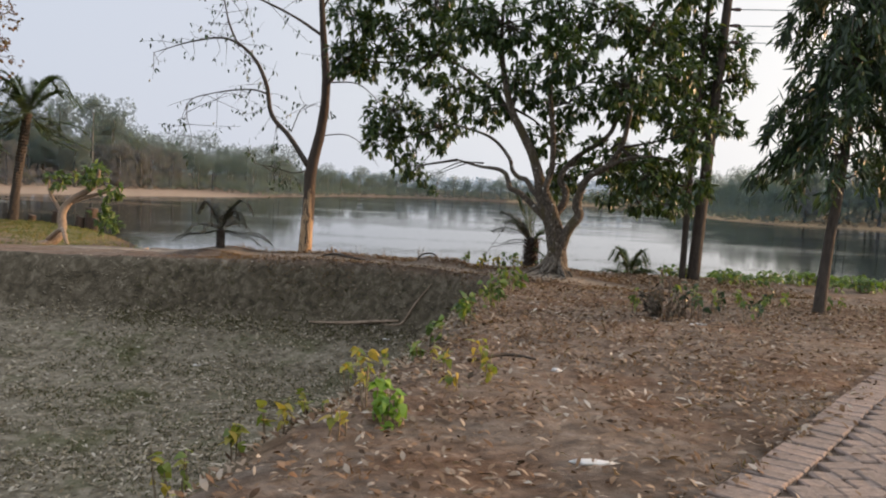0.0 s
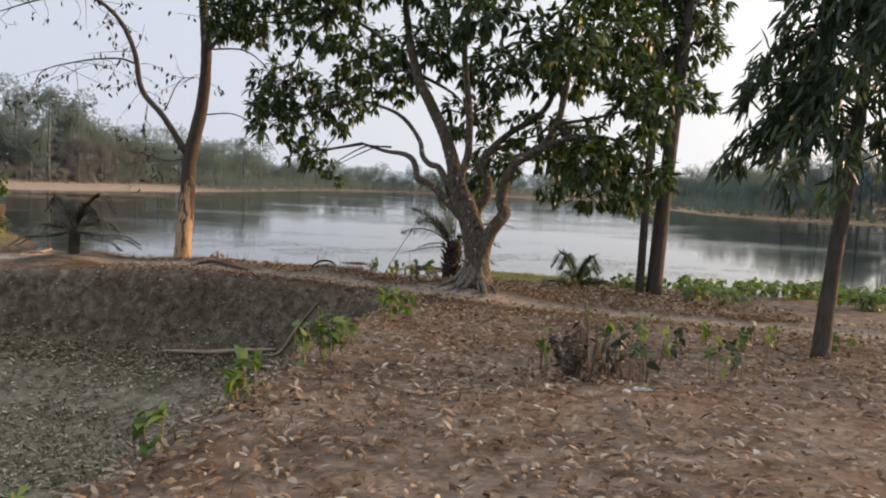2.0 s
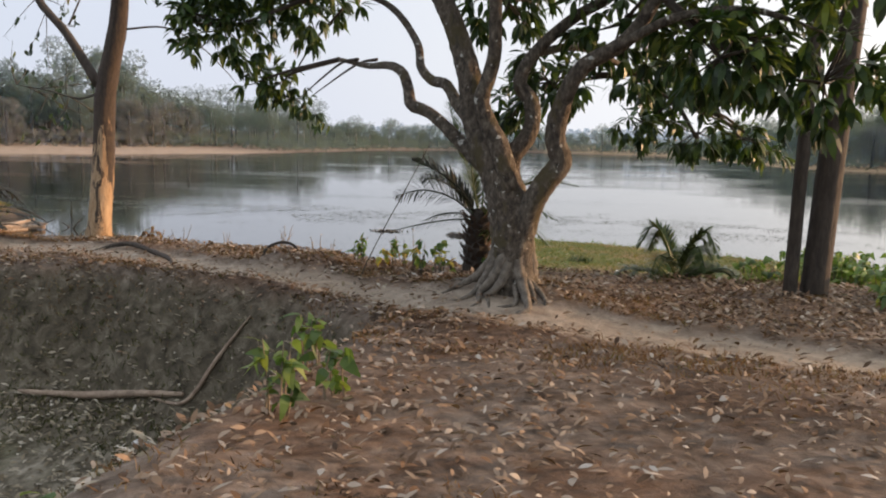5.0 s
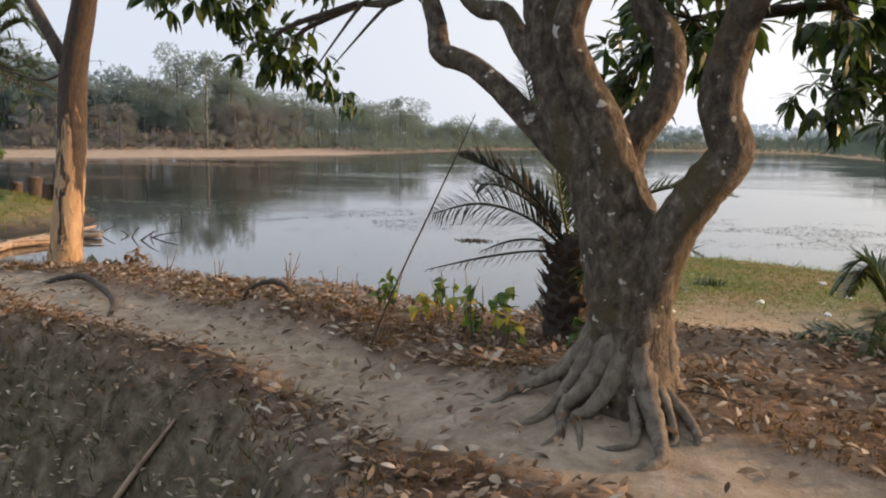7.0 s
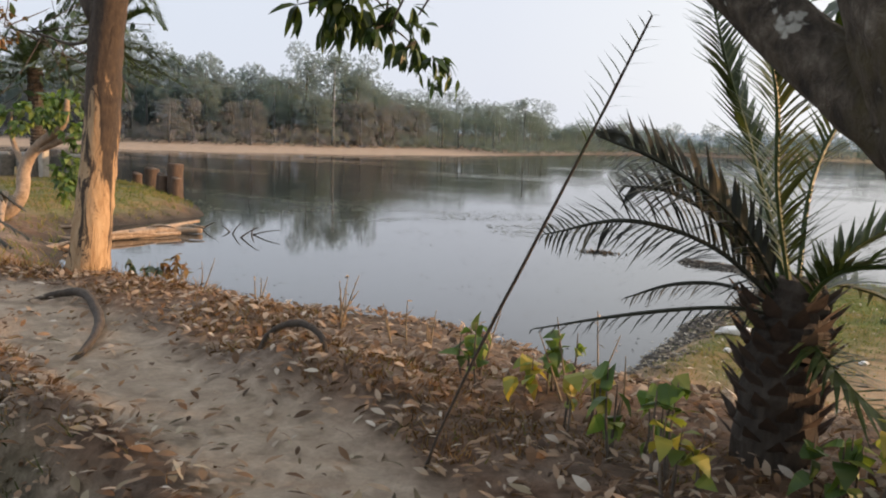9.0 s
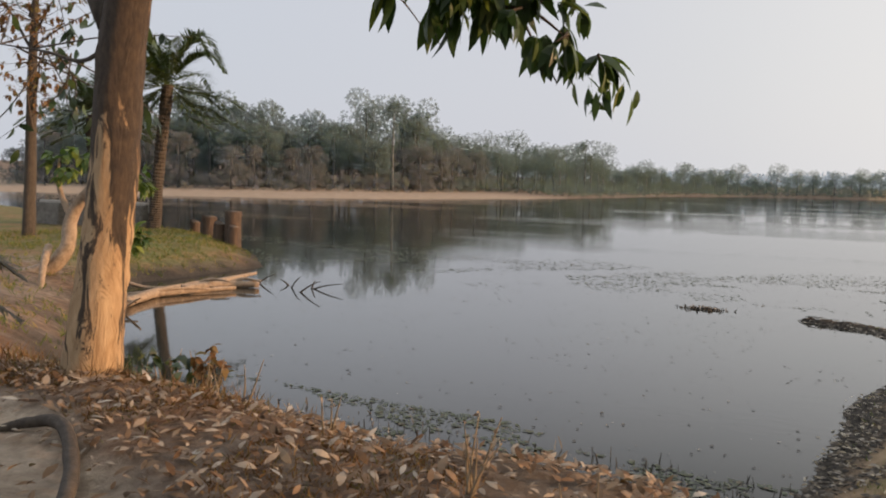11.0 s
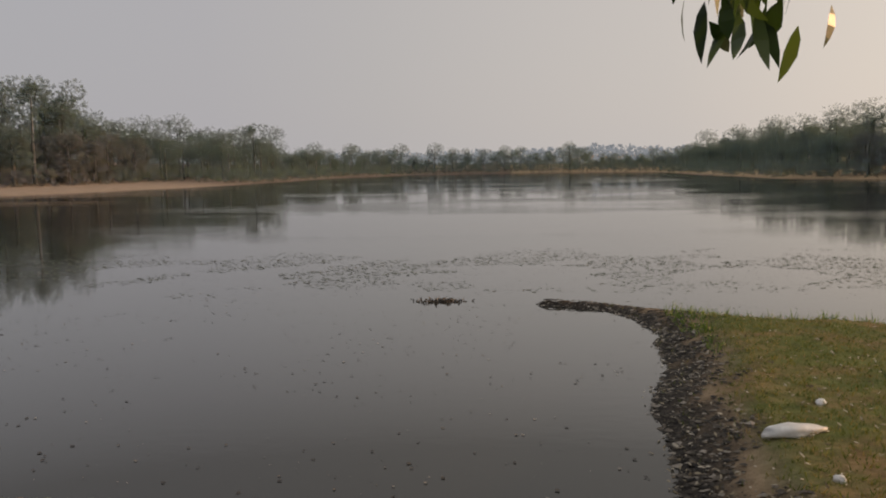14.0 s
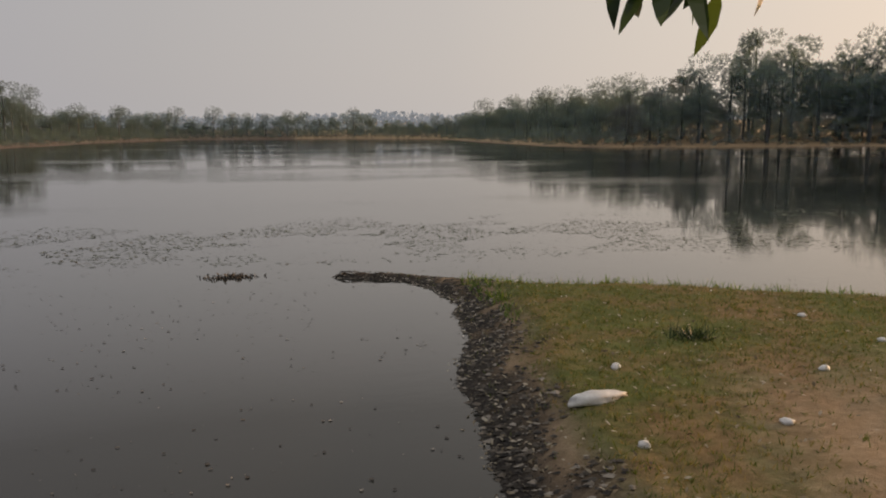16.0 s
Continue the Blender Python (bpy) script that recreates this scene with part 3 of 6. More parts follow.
# ---- leaf helpers ----
PROFILES = {
    "lance": [(0.0, 0.06), (0.22, 0.75), (0.5, 1.0), (0.78, 0.6), (1.0, 0.02)],
    "blade": [(0.0, 0.7), (0.4, 1.0), (1.0, 0.02)],
    "heart": [(0.0, 0.35), (0.12, 0.95), (0.4, 1.0), (0.72, 0.55), (1.0, 0.03)],
    "clump": [(0.0, 0.5), (0.5, 1.0), (1.0, 0.35)],
}


def unit(v):
    return v / (np.linalg.norm(v, axis=-1, keepdims=True) + 1e-9)


def leaves(geo, base, way, up, length, width, profile="lance", bend=0.25, fold=0.12):
    """Many leaves at once: arrays of bases, directions and lengths."""
    prof = PROFILES[profile]
    base, way = np.asarray(base, float), unit(np.asarray(way, float))
    n = len(base)
    up = np.broadcast_to(np.asarray(up, float), (n, 3))
    side = unit(np.cross(way, up) + 1e-6)
    nor = unit(np.cross(side, way))
    length, width = np.broadcast_to(length, n)[:, None], np.broadcast_to(width, n)[:, None]
    rows = []
    for s, w in prof:
        c = base + way * length * s - nor * length * bend * s * s
        off = side * width * 0.5 * w
        rows += [c - off + nor * width * fold * w, c + off + nor * width * fold * w]
    k = len(prof)
    verts = np.stack(rows, 1).reshape(-1, 3)
    faces = []
    for i in range(n):
        o = i * 2 * k
        for j in range(k - 1):
            faces.append((o + 2 * j, o + 2 * j + 1, o + 2 * j + 3, o + 2 * j + 2))
    geo.add(verts, faces)


def sphere_dirs(n, rng):
    return unit(rng.normal(0, 1, (n, 3)))


def whorls(geo, twigs, centres, size, count, leaf, width, rng, droop=0.5, per=8, profile="lance", squash=0.75, bend=0.35):
    """Bunches of leaves at twig ends, filling uneven blobs round the centres."""
    for c in centres:
        c, r = np.array(c[:3], float), size * (c[3] if len(c) > 3 else 1.0)
        m = max(3, int(count * (r / size) ** 2))
        d = sphere_dirs(m, rng)
        p = c + d * (rng.uniform(0.25, 1.0, (m, 1)) ** 0.6) * r * np.array([1, 1, squash])
        for q in p[:: 3]:
            mid = (c + q) / 2 + rng.normal(0, 0.05 * r, 3)
            if twigs is not None:
                tube(twigs, [c, mid, q], [0.011, 0.008, 0.004], 4, 2, rng=rng)
        base = np.repeat(p, per, 0)
        way = sphere_dirs(m * per, rng) + np.repeat(d, per, 0) * 0.7 - np.array([0, 0, droop])
        leaves(geo, base + way * 0.01, way, sphere_dirs(m * per, rng) * 0.5 + [0, 0, 1], leaf * rng.uniform(0.6, 1.15, m * per), width * rng.uniform(0.7, 1.15, m * per), profile, bend)


def limb(parent, pts, radii, mat=None, name="limb", sides=12, n=6, rough=0.035, label=""):
    g = Geo()
    tube(g, pts, radii, sides, n, rough)
    return part(name, g.mesh(name, mat or M_BARK), parent, label)


# ---- the big tree by the trail ----
rng = np.random.default_rng(11)
tree = thing("big_tree", "spreading broad-leaved tree with forked mossy trunk and bare roots", "tree", (1.86, 13.36, 1.42))
SHIFT = (0.10, -0.27, -0.03)      # moves the tree to fit the camera's view
limb(tree, [(1.88, 13.36, 1.14), (1.88, 13.36, 1.49), (1.86, 13.36, 1.87), (1.83, 13.36, 2.23), (1.74, 13.37, 2.55), (1.61, 13.37, 2.81), (1.48, 13.39, 3.13), (1.44, 13.38, 3.4), (1.3, 13.42, 3.82), (1.06, 13.47, 4.29), (0.82, 13.57, 4.76), (0.61, 13.68, 5.7), (0.57, 13.78, 6.75)],
     [0.3, 0.215, 0.18, 0.185, 0.165, 0.135, 0.112, 0.105, 0.09, 0.08, 0.07, 0.05, 0.03], None, "trunk", 30, 10, 0.05)
for pts, radii in (
        ([(1.61, 13.43, 2.66), (1.4, 13.54, 2.83), (1.21, 13.59, 3.01), (1.05, 13.65, 3.13), (0.89, 13.71, 3.2), (0.85, 13.76, 3.33), (0.78, 13.83, 3.48), (0.6, 14.1, 3.57), (0.21, 14.83, 3.63), (-0.3, 15.66, 3.77)], [0.085, 0.065, 0.055, 0.052, 0.055, 0.05, 0.045, 0.038, 0.03, 0.02]),
        ([(1.52, 13.37, 3), (1.33, 13.59, 3.18), (1.2, 13.71, 3.37), (1.05, 13.83, 3.42), (0.92, 13.99, 3.55), (0.83, 14.2, 3.82), (0.42, 14.72, 4.24), (-0.41, 15.66, 4.55)], [0.07, 0.055, 0.05, 0.045, 0.04, 0.036, 0.03, 0.018]),
        ([(1.8, 13.3, 2.49), (1.72, 13.26, 2.82), (1.62, 13.24, 3.03), (1.56, 13.21, 3.22), (1.62, 13.2, 3.43), (1.66, 13.15, 3.66), (1.64, 13.05, 4.24), (1.54, 12.95, 5.07), (1.64, 12.84, 6.12)], [0.10, 0.09, 0.075, 0.065, 0.06, 0.055, 0.05, 0.04, 0.02]),
        ([(1.79, 13.47, 2.49), (1.81, 13.47, 2.75), (1.92, 13.47, 2.91), (1.97, 13.53, 3.06), (1.95, 13.58, 3.24), (1.85, 13.61, 3.4), (1.97, 13.72, 3.66), (2.27, 13.77, 3.95), (2.69, 13.87, 4.24), (2.9, 13.97, 4.66), (3, 14.07, 5.7)], [0.10, 0.085, 0.075, 0.07, 0.07, 0.062, 0.055, 0.05, 0.045, 0.04, 0.02]),
        ([(1.88, 13.34, 1.99), (1.99, 13.27, 2.35), (2.1, 13.25, 2.55), (2.22, 13.25, 2.73), (2.17, 13.22, 2.91), (2.19, 13.2, 3.09), (2.26, 13.13, 3.33), (2.39, 13.09, 3.51), (2.68, 13.04, 3.69), (2.89, 12.94, 4.03), (2.99, 12.88, 4.55), (3.09, 12.83, 5.49)], [0.13, 0.105, 0.095, 0.095, 0.085, 0.08, 0.07, 0.065, 0.06, 0.05, 0.042, 0.02]),
        ([(2.57, 13.04, 3.61), (2.99, 12.83, 3.82), (3.51, 12.72, 3.87), (4.02, 12.72, 3.72)], [0.04, 0.035, 0.025, 0.012]),
        ([(1.97, 13.72, 3.66), (2.4, 14.6, 3.8), (3.0, 15.6, 3.65), (3.6, 16.6, 3.4), (4.4, 17.1, 3.15)], [0.04, 0.035, 0.028, 0.02, 0.01]),
        ([(1.13, 13.47, 4.13), (0.62, 14.3, 4.97), (-0.21, 15.24, 5.7), (-1.23, 16.09, 6.22)], [0.05, 0.04, 0.03, 0.015])):
    limb(tree, pts, radii)
for a, reach, r0 in ((198, 0.62, 0.042), (222, 0.56, 0.046), (240, 0.5, 0.036), (262, 0.44, 0.03), (281, 0.58, 0.05), (300, 0.4, 0.028), (318, 0.36, 0.038), (20, 0.45, 0.045), (150, 0.6, 0.038), (178, 0.8, 0.034), (209, 0.42, 0.03), (60, 0.4, 0.04)):
    c, d = math.cos(radians(a)), math.sin(radians(a))
    way = [(1.88 + c * f * reach + 0.11 * f * math.sin(6 * f + a), 13.36 + d * f * reach + 0.11 * f * math.cos(7 * f + a)) for f in (0.16, 0.24, 0.36, 0.5, 0.68, 0.88, 1.15)]
    limb(tree, [(x, y, height(x + SHIFT[0], y + SHIFT[1]) - SHIFT[2] + up) for (x, y), up in zip(way, (0.46, 0.27, 0.13, 0.05, 0.012, 0.0, -0.03))], [r0 * 1.2, r0 * 1.25, r0 * 1.0, r0 * 0.75, r0 * 0.55, r0 * 0.4, 0.008], M_ROOT, "root", 10, 6, 0.1, "pale exposed root")
crown_left = [(-2.9, 16.3, 6.9), (-2.1, 16.1, 7.7), (-3.0, 16.3, 6.0, .8), (-1.2, 16, 7.7), (-1.95, 16.3, 4.19), (-1.6, 16.7, 3.6, .45), (-1.86, 16.09, 4.86), (-0.77, 15.98, 4.49), (-2.68, 16.42, 6.01), (-2.06, 16.09, 6.64), (-1.38, 15.88, 5.91), (-0.93, 15.67, 7.16), (-1.32, 16.7, 3.58, .4), (-0.3, 15.35, 5.28), (-0.62, 15.45, 6.43)]
crown_main = [(-0.01, 13.58, 6.33), (0.71, 13.17, 6.22), (1.64, 12.74, 6.43), (2.58, 13.14, 6.33), (3.41, 13.55, 6.22), (0.83, 14.2, 5.28), (1.97, 14.4, 4.97), (3, 13.87, 4.97), (3.72, 13.13, 5.39), (1.66, 14.61, 4.24, .8), (2.69, 13.87, 3.92, .8), (3.46, 13.13, 3.72, .9)]
crown_top = [(-0.43, 13.9, 7.48), (1.13, 13.47, 7.9), (2.79, 13.35, 7.79), (3.83, 13.54, 7.16), (4.14, 13.01, 3.39, .8), (2.08, 15.01, 3.51, .7), (1.77, 15.37, 3.28, .6), (2.89, 12.31, 5.07), (4.13, 12.51, 4.34, .9), (0.31, 14.62, 4.76, .8), (3.29, 12.52, 3.51, .6), (1.63, 12.32, 5.49)]
low_right = [(3.2, 16.5, 3.15, .55), (3.9, 16.8, 3.05, .6), (4.5, 17.2, 3.0, .55), (4.9, 17.5, 2.8, .4), (3.5, 16.8, 3.6, .7), (4.3, 17.0, 3.7, .7), (3.0, 15.6, 3.7, .6)]
g, tw = Geo(), Geo()
for blobs in (crown_left, crown_main, crown_top, low_right):
    whorls(g, tw, blobs, 0.66, 74, 0.2, 0.066, rng, 0.5, 8)
# a bunch that hangs low over the water
whorls(g, tw, [(-1.28, 16.92, 3.4, .42), (-1.13, 17.02, 3.3, .32), (-1.0, 17.1, 3.18, .2)], 0.62, 60, 0.16, 0.048, rng, 1.2, 7)
leaves(g, np.array([-0.97, 17.12, 3.06]) + rng.normal(0, 1, (20, 3)) * [0.075, 0.05, 0.025], rng.normal(0, 0.4, (20, 3)) + [0, 0, -1], rng.normal(0, 1, (20, 3)), rng.uniform(0.08, 0.15, 20), 0.036, "lance", 0.2)
tube(tw, [(-0.3, 15.77, 4.34), (-0.9, 16.5, 4.0), (-1.35, 17.0, 3.47), (-1.24, 17.2, 3.1)], [0.015, 0.012, 0.008, 0.004], 5, 4)
for a in (-0.3, -0.5):
    tube(tw, [(0.6 + a, 14.9, 3.7), (0.2 + a, 15.6, 3.7), (a - 0.6, 16.6, 3.5 + a * 0.3)], [0.02, 0.014, 0.006], 5, 4)
anchors = [(0.82, 13.57, 4.76), (0.57, 13.78, 6.33), (-0.41, 15.66, 4.55), (1.64, 12.95, 5.6), (3, 13.97, 5.28), (3.04, 12.83, 5.07), (2.89, 12.94, 4.03), (-0.92, 15.87, 6.01), (-0.3, 15.66, 3.77), (3.0, 15.6, 3.65), (3.6, 16.6, 3.4)]
for c in crown_left + crown_main + crown_top + low_right:
    a = min(anchors, key=lambda p: math.dist(p, c[:3]))
    m = [(a[k] + c[k]) / 2 + rng.normal(0, 0.12) for k in range(3)]
    tube(tw, [a, m, c[:3]], [0.03, 0.02, 0.009], 6, 4)
part("twig_spray", tw.mesh("twig_spray", M_DARK_BARK), tree)
part("crown", g.mesh("crown", M_LEAF, False), tree, "dense glossy green leaves in drooping bunches")
tree.location = [p + q for p, q in zip(tree.location, SHIFT)]

# ---- the thin tree with peeling bark at the water's edge ----
rng = np.random.default_rng(12)
st = thing("peeling_tree", "slender half-bare tree with peeled tan lower trunk", "tree", (-3.84, 16.44, 1.25))
limb(st, [(-3.9, 16.44, 0.9), (-3.85, 16.44, 1.3), (-3.83, 16.5, 1.9), (-3.82, 16.6, 2.6), (-3.8, 16.66, 3.4), (-3.6, 16.7, 4.4), (-3.5, 16.6, 5.4), (-3.62, 16.66, 6.6), (-3.72, 16.6, 7.9), (-3.8, 16.5, 9)],
     [0.215, 0.175, 0.15, 0.142, 0.138, 0.115, 0.10, 0.08, 0.06, 0.03], M_PEEL, "trunk", 16, 8, 0.04, "tan peeled bark with dark streaks")
bare = [([(-3.88, 16.63, 3.48), (-4.37, 16.73, 4.15), (-4.87, 16.84, 4.67), (-5.03, 16.84, 5.42), (-5.4, 16.84, 6.08), (-6.04, 16.85, 6.47), (-6.89, 16.86, 6.38), (-7.88, 16.87, 6.08)], [0.07, 0.06, 0.055, 0.05, 0.042, 0.03, 0.02, 0.008]),
        ([(-5.73, 16.84, 6.28), (-5.93, 16.85, 6.68), (-6.06, 16.85, 7.08), (-6.23, 16.85, 7.98)], [0.03, 0.025, 0.02, 0.008]),
        ([(-4.99, 16.84, 5.18), (-5.45, 16.94, 5.28), (-6.29, 16.95, 5.18), (-7, 16.86, 4.88), (-6.83, 16.76, 4.08)], [0.025, 0.02, 0.014, 0.01, 0.004]),
        ([(-3.65, 16.72, 6.58), (-4.38, 16.83, 7.03), (-5.37, 16.84, 7.48), (-6.43, 16.75, 7.88)], [0.04, 0.03, 0.022, 0.008]),
        ([(-3.5, 16.57, 5.38), (-3.16, 16.52, 5.78), (-2.66, 16.42, 6.48), (-2.36, 16.31, 7.38)], [0.05, 0.04, 0.03, 0.012]),
        ([(-3.85, 16.63, 3.38), (-4.25, 16.73, 3.3), (-4.74, 16.83, 3.4), (-5.24, 16.84, 3.48)], [0.018, 0.014, 0.01, 0.004]),
        ([(-3.45, 16.62, 5.48), (-2.76, 16.71, 5.48), (-2.26, 16.81, 5.08), (-1.86, 16.81, 4.58)], [0.02, 0.014, 0.009, 0.003]),
        ([(-3.55, 16.72, 4.23), (-3.05, 16.92, 4.28), (-2.7, 17.21, 4.08), (-2.45, 17.61, 3.73), (-2.35, 17.8, 3.53)], [0.016, 0.012, 0.009, 0.006, 0.003]),
        ([(-4.35, 16.73, 4.28), (-4.15, 16.93, 4.88), (-3.85, 17.02, 4.98)], [0.014, 0.01, 0.003]),
        ([(-3.65, 16.62, 7.18), (-3.25, 16.82, 7.98), (-2.65, 17.01, 8.38)], [0.03, 0.02, 0.008])]
g, tw = Geo(), Geo()
for b_i, (pts, radii) in enumerate(bare):
    limb(st, pts, radii, M_DARK_BARK, "branch", 7, 5, 0.04)
    if b_i in (6, 7):
        continue
    sp = spline(pts, 6)
    for q in sp[8::2]:
        for _ in range(2):
            e = q + rng.normal(0, 1, 3) * [0.5, 0.4, 0.35] - [0, 0, 0.15]
            m = (q + e) / 2 + rng.normal(0, 0.06, 3)
            tube(tw, [q, m, e], [0.007, 0.005, 0.002], 4, 3, rng=rng)
            k = rng.integers(2, 7)
            leaves(g, e + (m - e) * rng.uniform(0, 1, (k, 1)) + rng.normal(0, 0.05, (k, 3)), rng.normal(0, 0.35, (k, 3)) + [0, 0, -1], rng.normal(0, 1, (k, 3)), rng.uniform(0.08, 0.15, k), 0.05, "lance", 0.3)
part("twig_spray", tw.mesh("twig_spray", M_DARK_BARK), st)
part("crown", g.mesh("crown", M_LEAF_DARK, False), st, "sparse hanging dark leaves")

# ---- power pole, thin tree behind it ----
rng = np.random.default_rng(13)
pole = thing("utility_pole", "tall tapering dark pole carrying wires on small insulators", "pole", (4.86, 14.5, 1.28))
limb(pole, [(4.84, 14.5, 1.0), (4.93, 14.5, 3), (5.06, 14.5, 5.2), (5.18, 14.5, 7.4), (5.26, 14.5, 9.0)], [0.135, 0.12, 0.10, 0.085, 0.075], M_DARK_BARK, "shaft", 16, 5, 0.012)
for z in (6.95, 6.63, 6.3):
    g = Geo()
    tube(g, [(5.22, 14.45, z), (5.36, 14.43, z), (5.42, 14.43, z)], [0.022, 0.04, 0.02], 8, 3)
    ins = part("insulator", g.mesh("insulator", M_CERAMIC), pole, "brown porcelain insulator")
    g = Geo()
    tube(g, [(5.42, 14.43, z), (9, 13.6, z - 0.12), (14, 12.6, z - 0.1), (40, 7, z + 0.5)], [0.009] * 4, 5, 4)
    part("wire", g.mesh("wire", M_METAL), pole, "thin grey wire")
rng = np.random.default_rng(14)
tt = thing("slim_tree", "slim straight tree with leafy crown beside the pole", "tree", (4.62, 14.46, 1.3))
limb(tt, [(4.62, 14.46, 1.05), (4.64, 14.46, 2.8), (4.68, 14.5, 4.4), (4.75, 14.55, 6.0), (4.85, 14.6, 7.4), (4.9, 14.6, 8.6)], [0.075, 0.063, 0.058, 0.05, 0.04, 0.02], M_DARK_BARK, "trunk", 12, 6, 0.03)
g, tw = Geo(), Geo()
slim_crown = [(4.57, 14.75, 5.68), (4.07, 14.46, 5.08, .9), (5.02, 14.75, 4.83, .9), (5.27, 14.85, 5.58), (4.77, 14.75, 6.48), (4.17, 14.66, 6.48), (5.27, 14.75, 6.28), (4.57, 14.56, 7.38), (5.42, 14.75, 4.68, .6), (4.22, 14.46, 4.58, .6), (4.87, 14.85, 4.23, .5)]
whorls(g, tw, slim_crown, 0.58, 62, 0.18, 0.065, rng, 0.4, 8)
for c in slim_crown:
    tube(tw, [(4.72, 14.52, c[2] - 0.5), ((4.72 + c[0]) / 2, 14.8, c[2] - 0.1), c[:3]], [0.025, 0.016, 0.008], 6, 3)
part("twig_spray", tw.mesh("twig_spray", M_DARK_BARK), tt)
part("crown", g.mesh("crown", M_LEAF, False), tt)

# ---- dark tree with hanging foliage beside the trail ----
rng = np.random.default_rng(15)
dt = thing("weeping_tree", "dark evergreen tree with long drooping leaves", "tree", (5.3, 8.8, 1.66))
limb(dt, [(5.27, 8.8, 1.45), (5.28, 8.8, 1.75), (5.33, 8.8, 2.6), (5.4, 8.8, 3.3), (5.46, 8.8, 4.2), (5.48, 8.8, 5.2), (5.5, 8.8, 6.6)], [0.13, 0.085, 0.068, 0.064, 0.055, 0.045, 0.02], M_DARK_BARK, "trunk", 14, 6, 0.03)
g, tw = Geo(), Geo()
for i in range(105):
    f = i / 104
    z0 = 3.55 + 3.4 * f + rng.normal(0, 0.08)
    a = rng.uniform(0, 2 * np.pi)
    r = (0.98 - 0.3 * f) * rng.uniform(0.5, 1.1)
    p0 = np.array([5.4 + 0.03 * f, 8.8, z0])
    p1 = p0 + [r * 0.6 * math.cos(a), r * 0.6 * math.sin(a), 0.16]
    p2 = p0 + [r * math.cos(a), r * math.sin(a), -0.14]
    p3 = p0 + [r * 1.08 * math.cos(a), r * 1.08 * math.sin(a), -0.38]
    sp = tube(tw, [p0, p1, p2, p3], [0.014, 0.009, 0.006, 0.003], 5, 5, rng=rng)
    for q in sp[3:]:
        k = 7
        way = rng.normal(0, 0.5, (k, 3)) + [0.35 * math.cos(a), 0.35 * math.sin(a), -1.0]
        leaves(g, q + rng.normal(0, 0.05, (k, 3)), way, rng.normal(0, 1, (k, 3)), rng.uniform(0.13, 0.24, k), 0.036, "lance", 0.15)
part("twig_spray", tw.mesh("twig_spray", M_DARK_BARK), dt)
part("crown", g.mesh("crown", M_LEAF_DROOP, False), dt, "hanging narrow dark green leaves")


# ---- palms ----
def frond(parent, pts, leaf, width, n, mat, rng, name="frond", stem=0.014, spread=0.9, up=0.25, twist=0.0):
    g = Geo()
    sp = tube(g, pts, [stem, *[stem * 0.75] * (len(pts) - 2), stem * 0.25], 5, 8, rng=rng)
    t = np.linspace(0.14, 1.0, n)
    idx = t * (len(sp) - 1)
    base = np.stack([np.interp(idx, range(len(sp)), sp[:, k]) for k in range(3)], 1)
    tang = unit(np.stack([np.interp(idx, range(len(sp)), np.gradient(sp[:, k])) for k in range(3)], 1))
    side = unit(np.cross(tang, [0, 0, 1.0]) + 1e-6)
    side = side * math.cos(twist) + unit(np.cross(side, tang)) * math.sin(twist)
    env = np.sin(np.pi * np.clip(0.12 + 0.86 * t, 0, 1)) ** 0.55
    for s in (-1, 1):
        way = tang * rng.uniform(0.5, 0.9, (n, 1)) + side * s * spread + np.array([0, 0, 1.0]) * (up + rng.normal(0, 0.16, (n, 1)))
        leaves(g, base, way, [0, 0, 1.0], leaf * env * rng.uniform(0.8, 1.1, n), width, "blade", 0.12, 0.25)
    return part(name, g.mesh(name, mat, False), parent)


def palm(label, at, trunk_h, trunk_r, n_fronds, reach, leaf, rng, mat, lean=(0, 0), width=0.022, per=46, low=0.0, top=1.35):
    x, y, z = at
    ob = thing("date_palm", label, "palm", at, "palms on the lake shore")
    if trunk_h > 0:
        g = Geo()
        tube(g, [(x, y, z - 0.2), (x + lean[0] * 0.3, y, z + trunk_h * 0.35), (x + lean[0], y + lean[1], z + trunk_h)], [trunk_r * 1.25, trunk_r, trunk_r * 1.05], 14, max(6, int(trunk_h * 9)), 0.05, 0.07)
        trunk = part("trunk", g.mesh("trunk", M_DARK_BARK, False), ob, "ringed trunk rough with old frond bases")
    cx, cy, cz = x + lean[0], y + lean[1], z + trunk_h
    for i in range(n_fronds):
        a = i * 2.4 + rng.normal(0, 0.2)
        e = low + (top - low) * ((i * 0.7549) % 1.0)
        r = reach * rng.uniform(0.8, 1.1)
        c, s = math.cos(a), math.sin(a)
        h = math.sin(e) * r
        w = math.cos(e) * r
        frond(ob, [(cx, cy, cz), (cx + c * w * 0.4, cy + s * w * 0.4, cz + h * 0.55), (cx + c * w * 0.8, cy + s * w * 0.8, cz + h * 0.75), (cx + c * (w * 0.95 + 0.12 * r), cy + s * (w * 0.95 + 0.12 * r), cz + h * 0.62 - 0.18 * r)], leaf, width, per, mat, rng)
    return ob


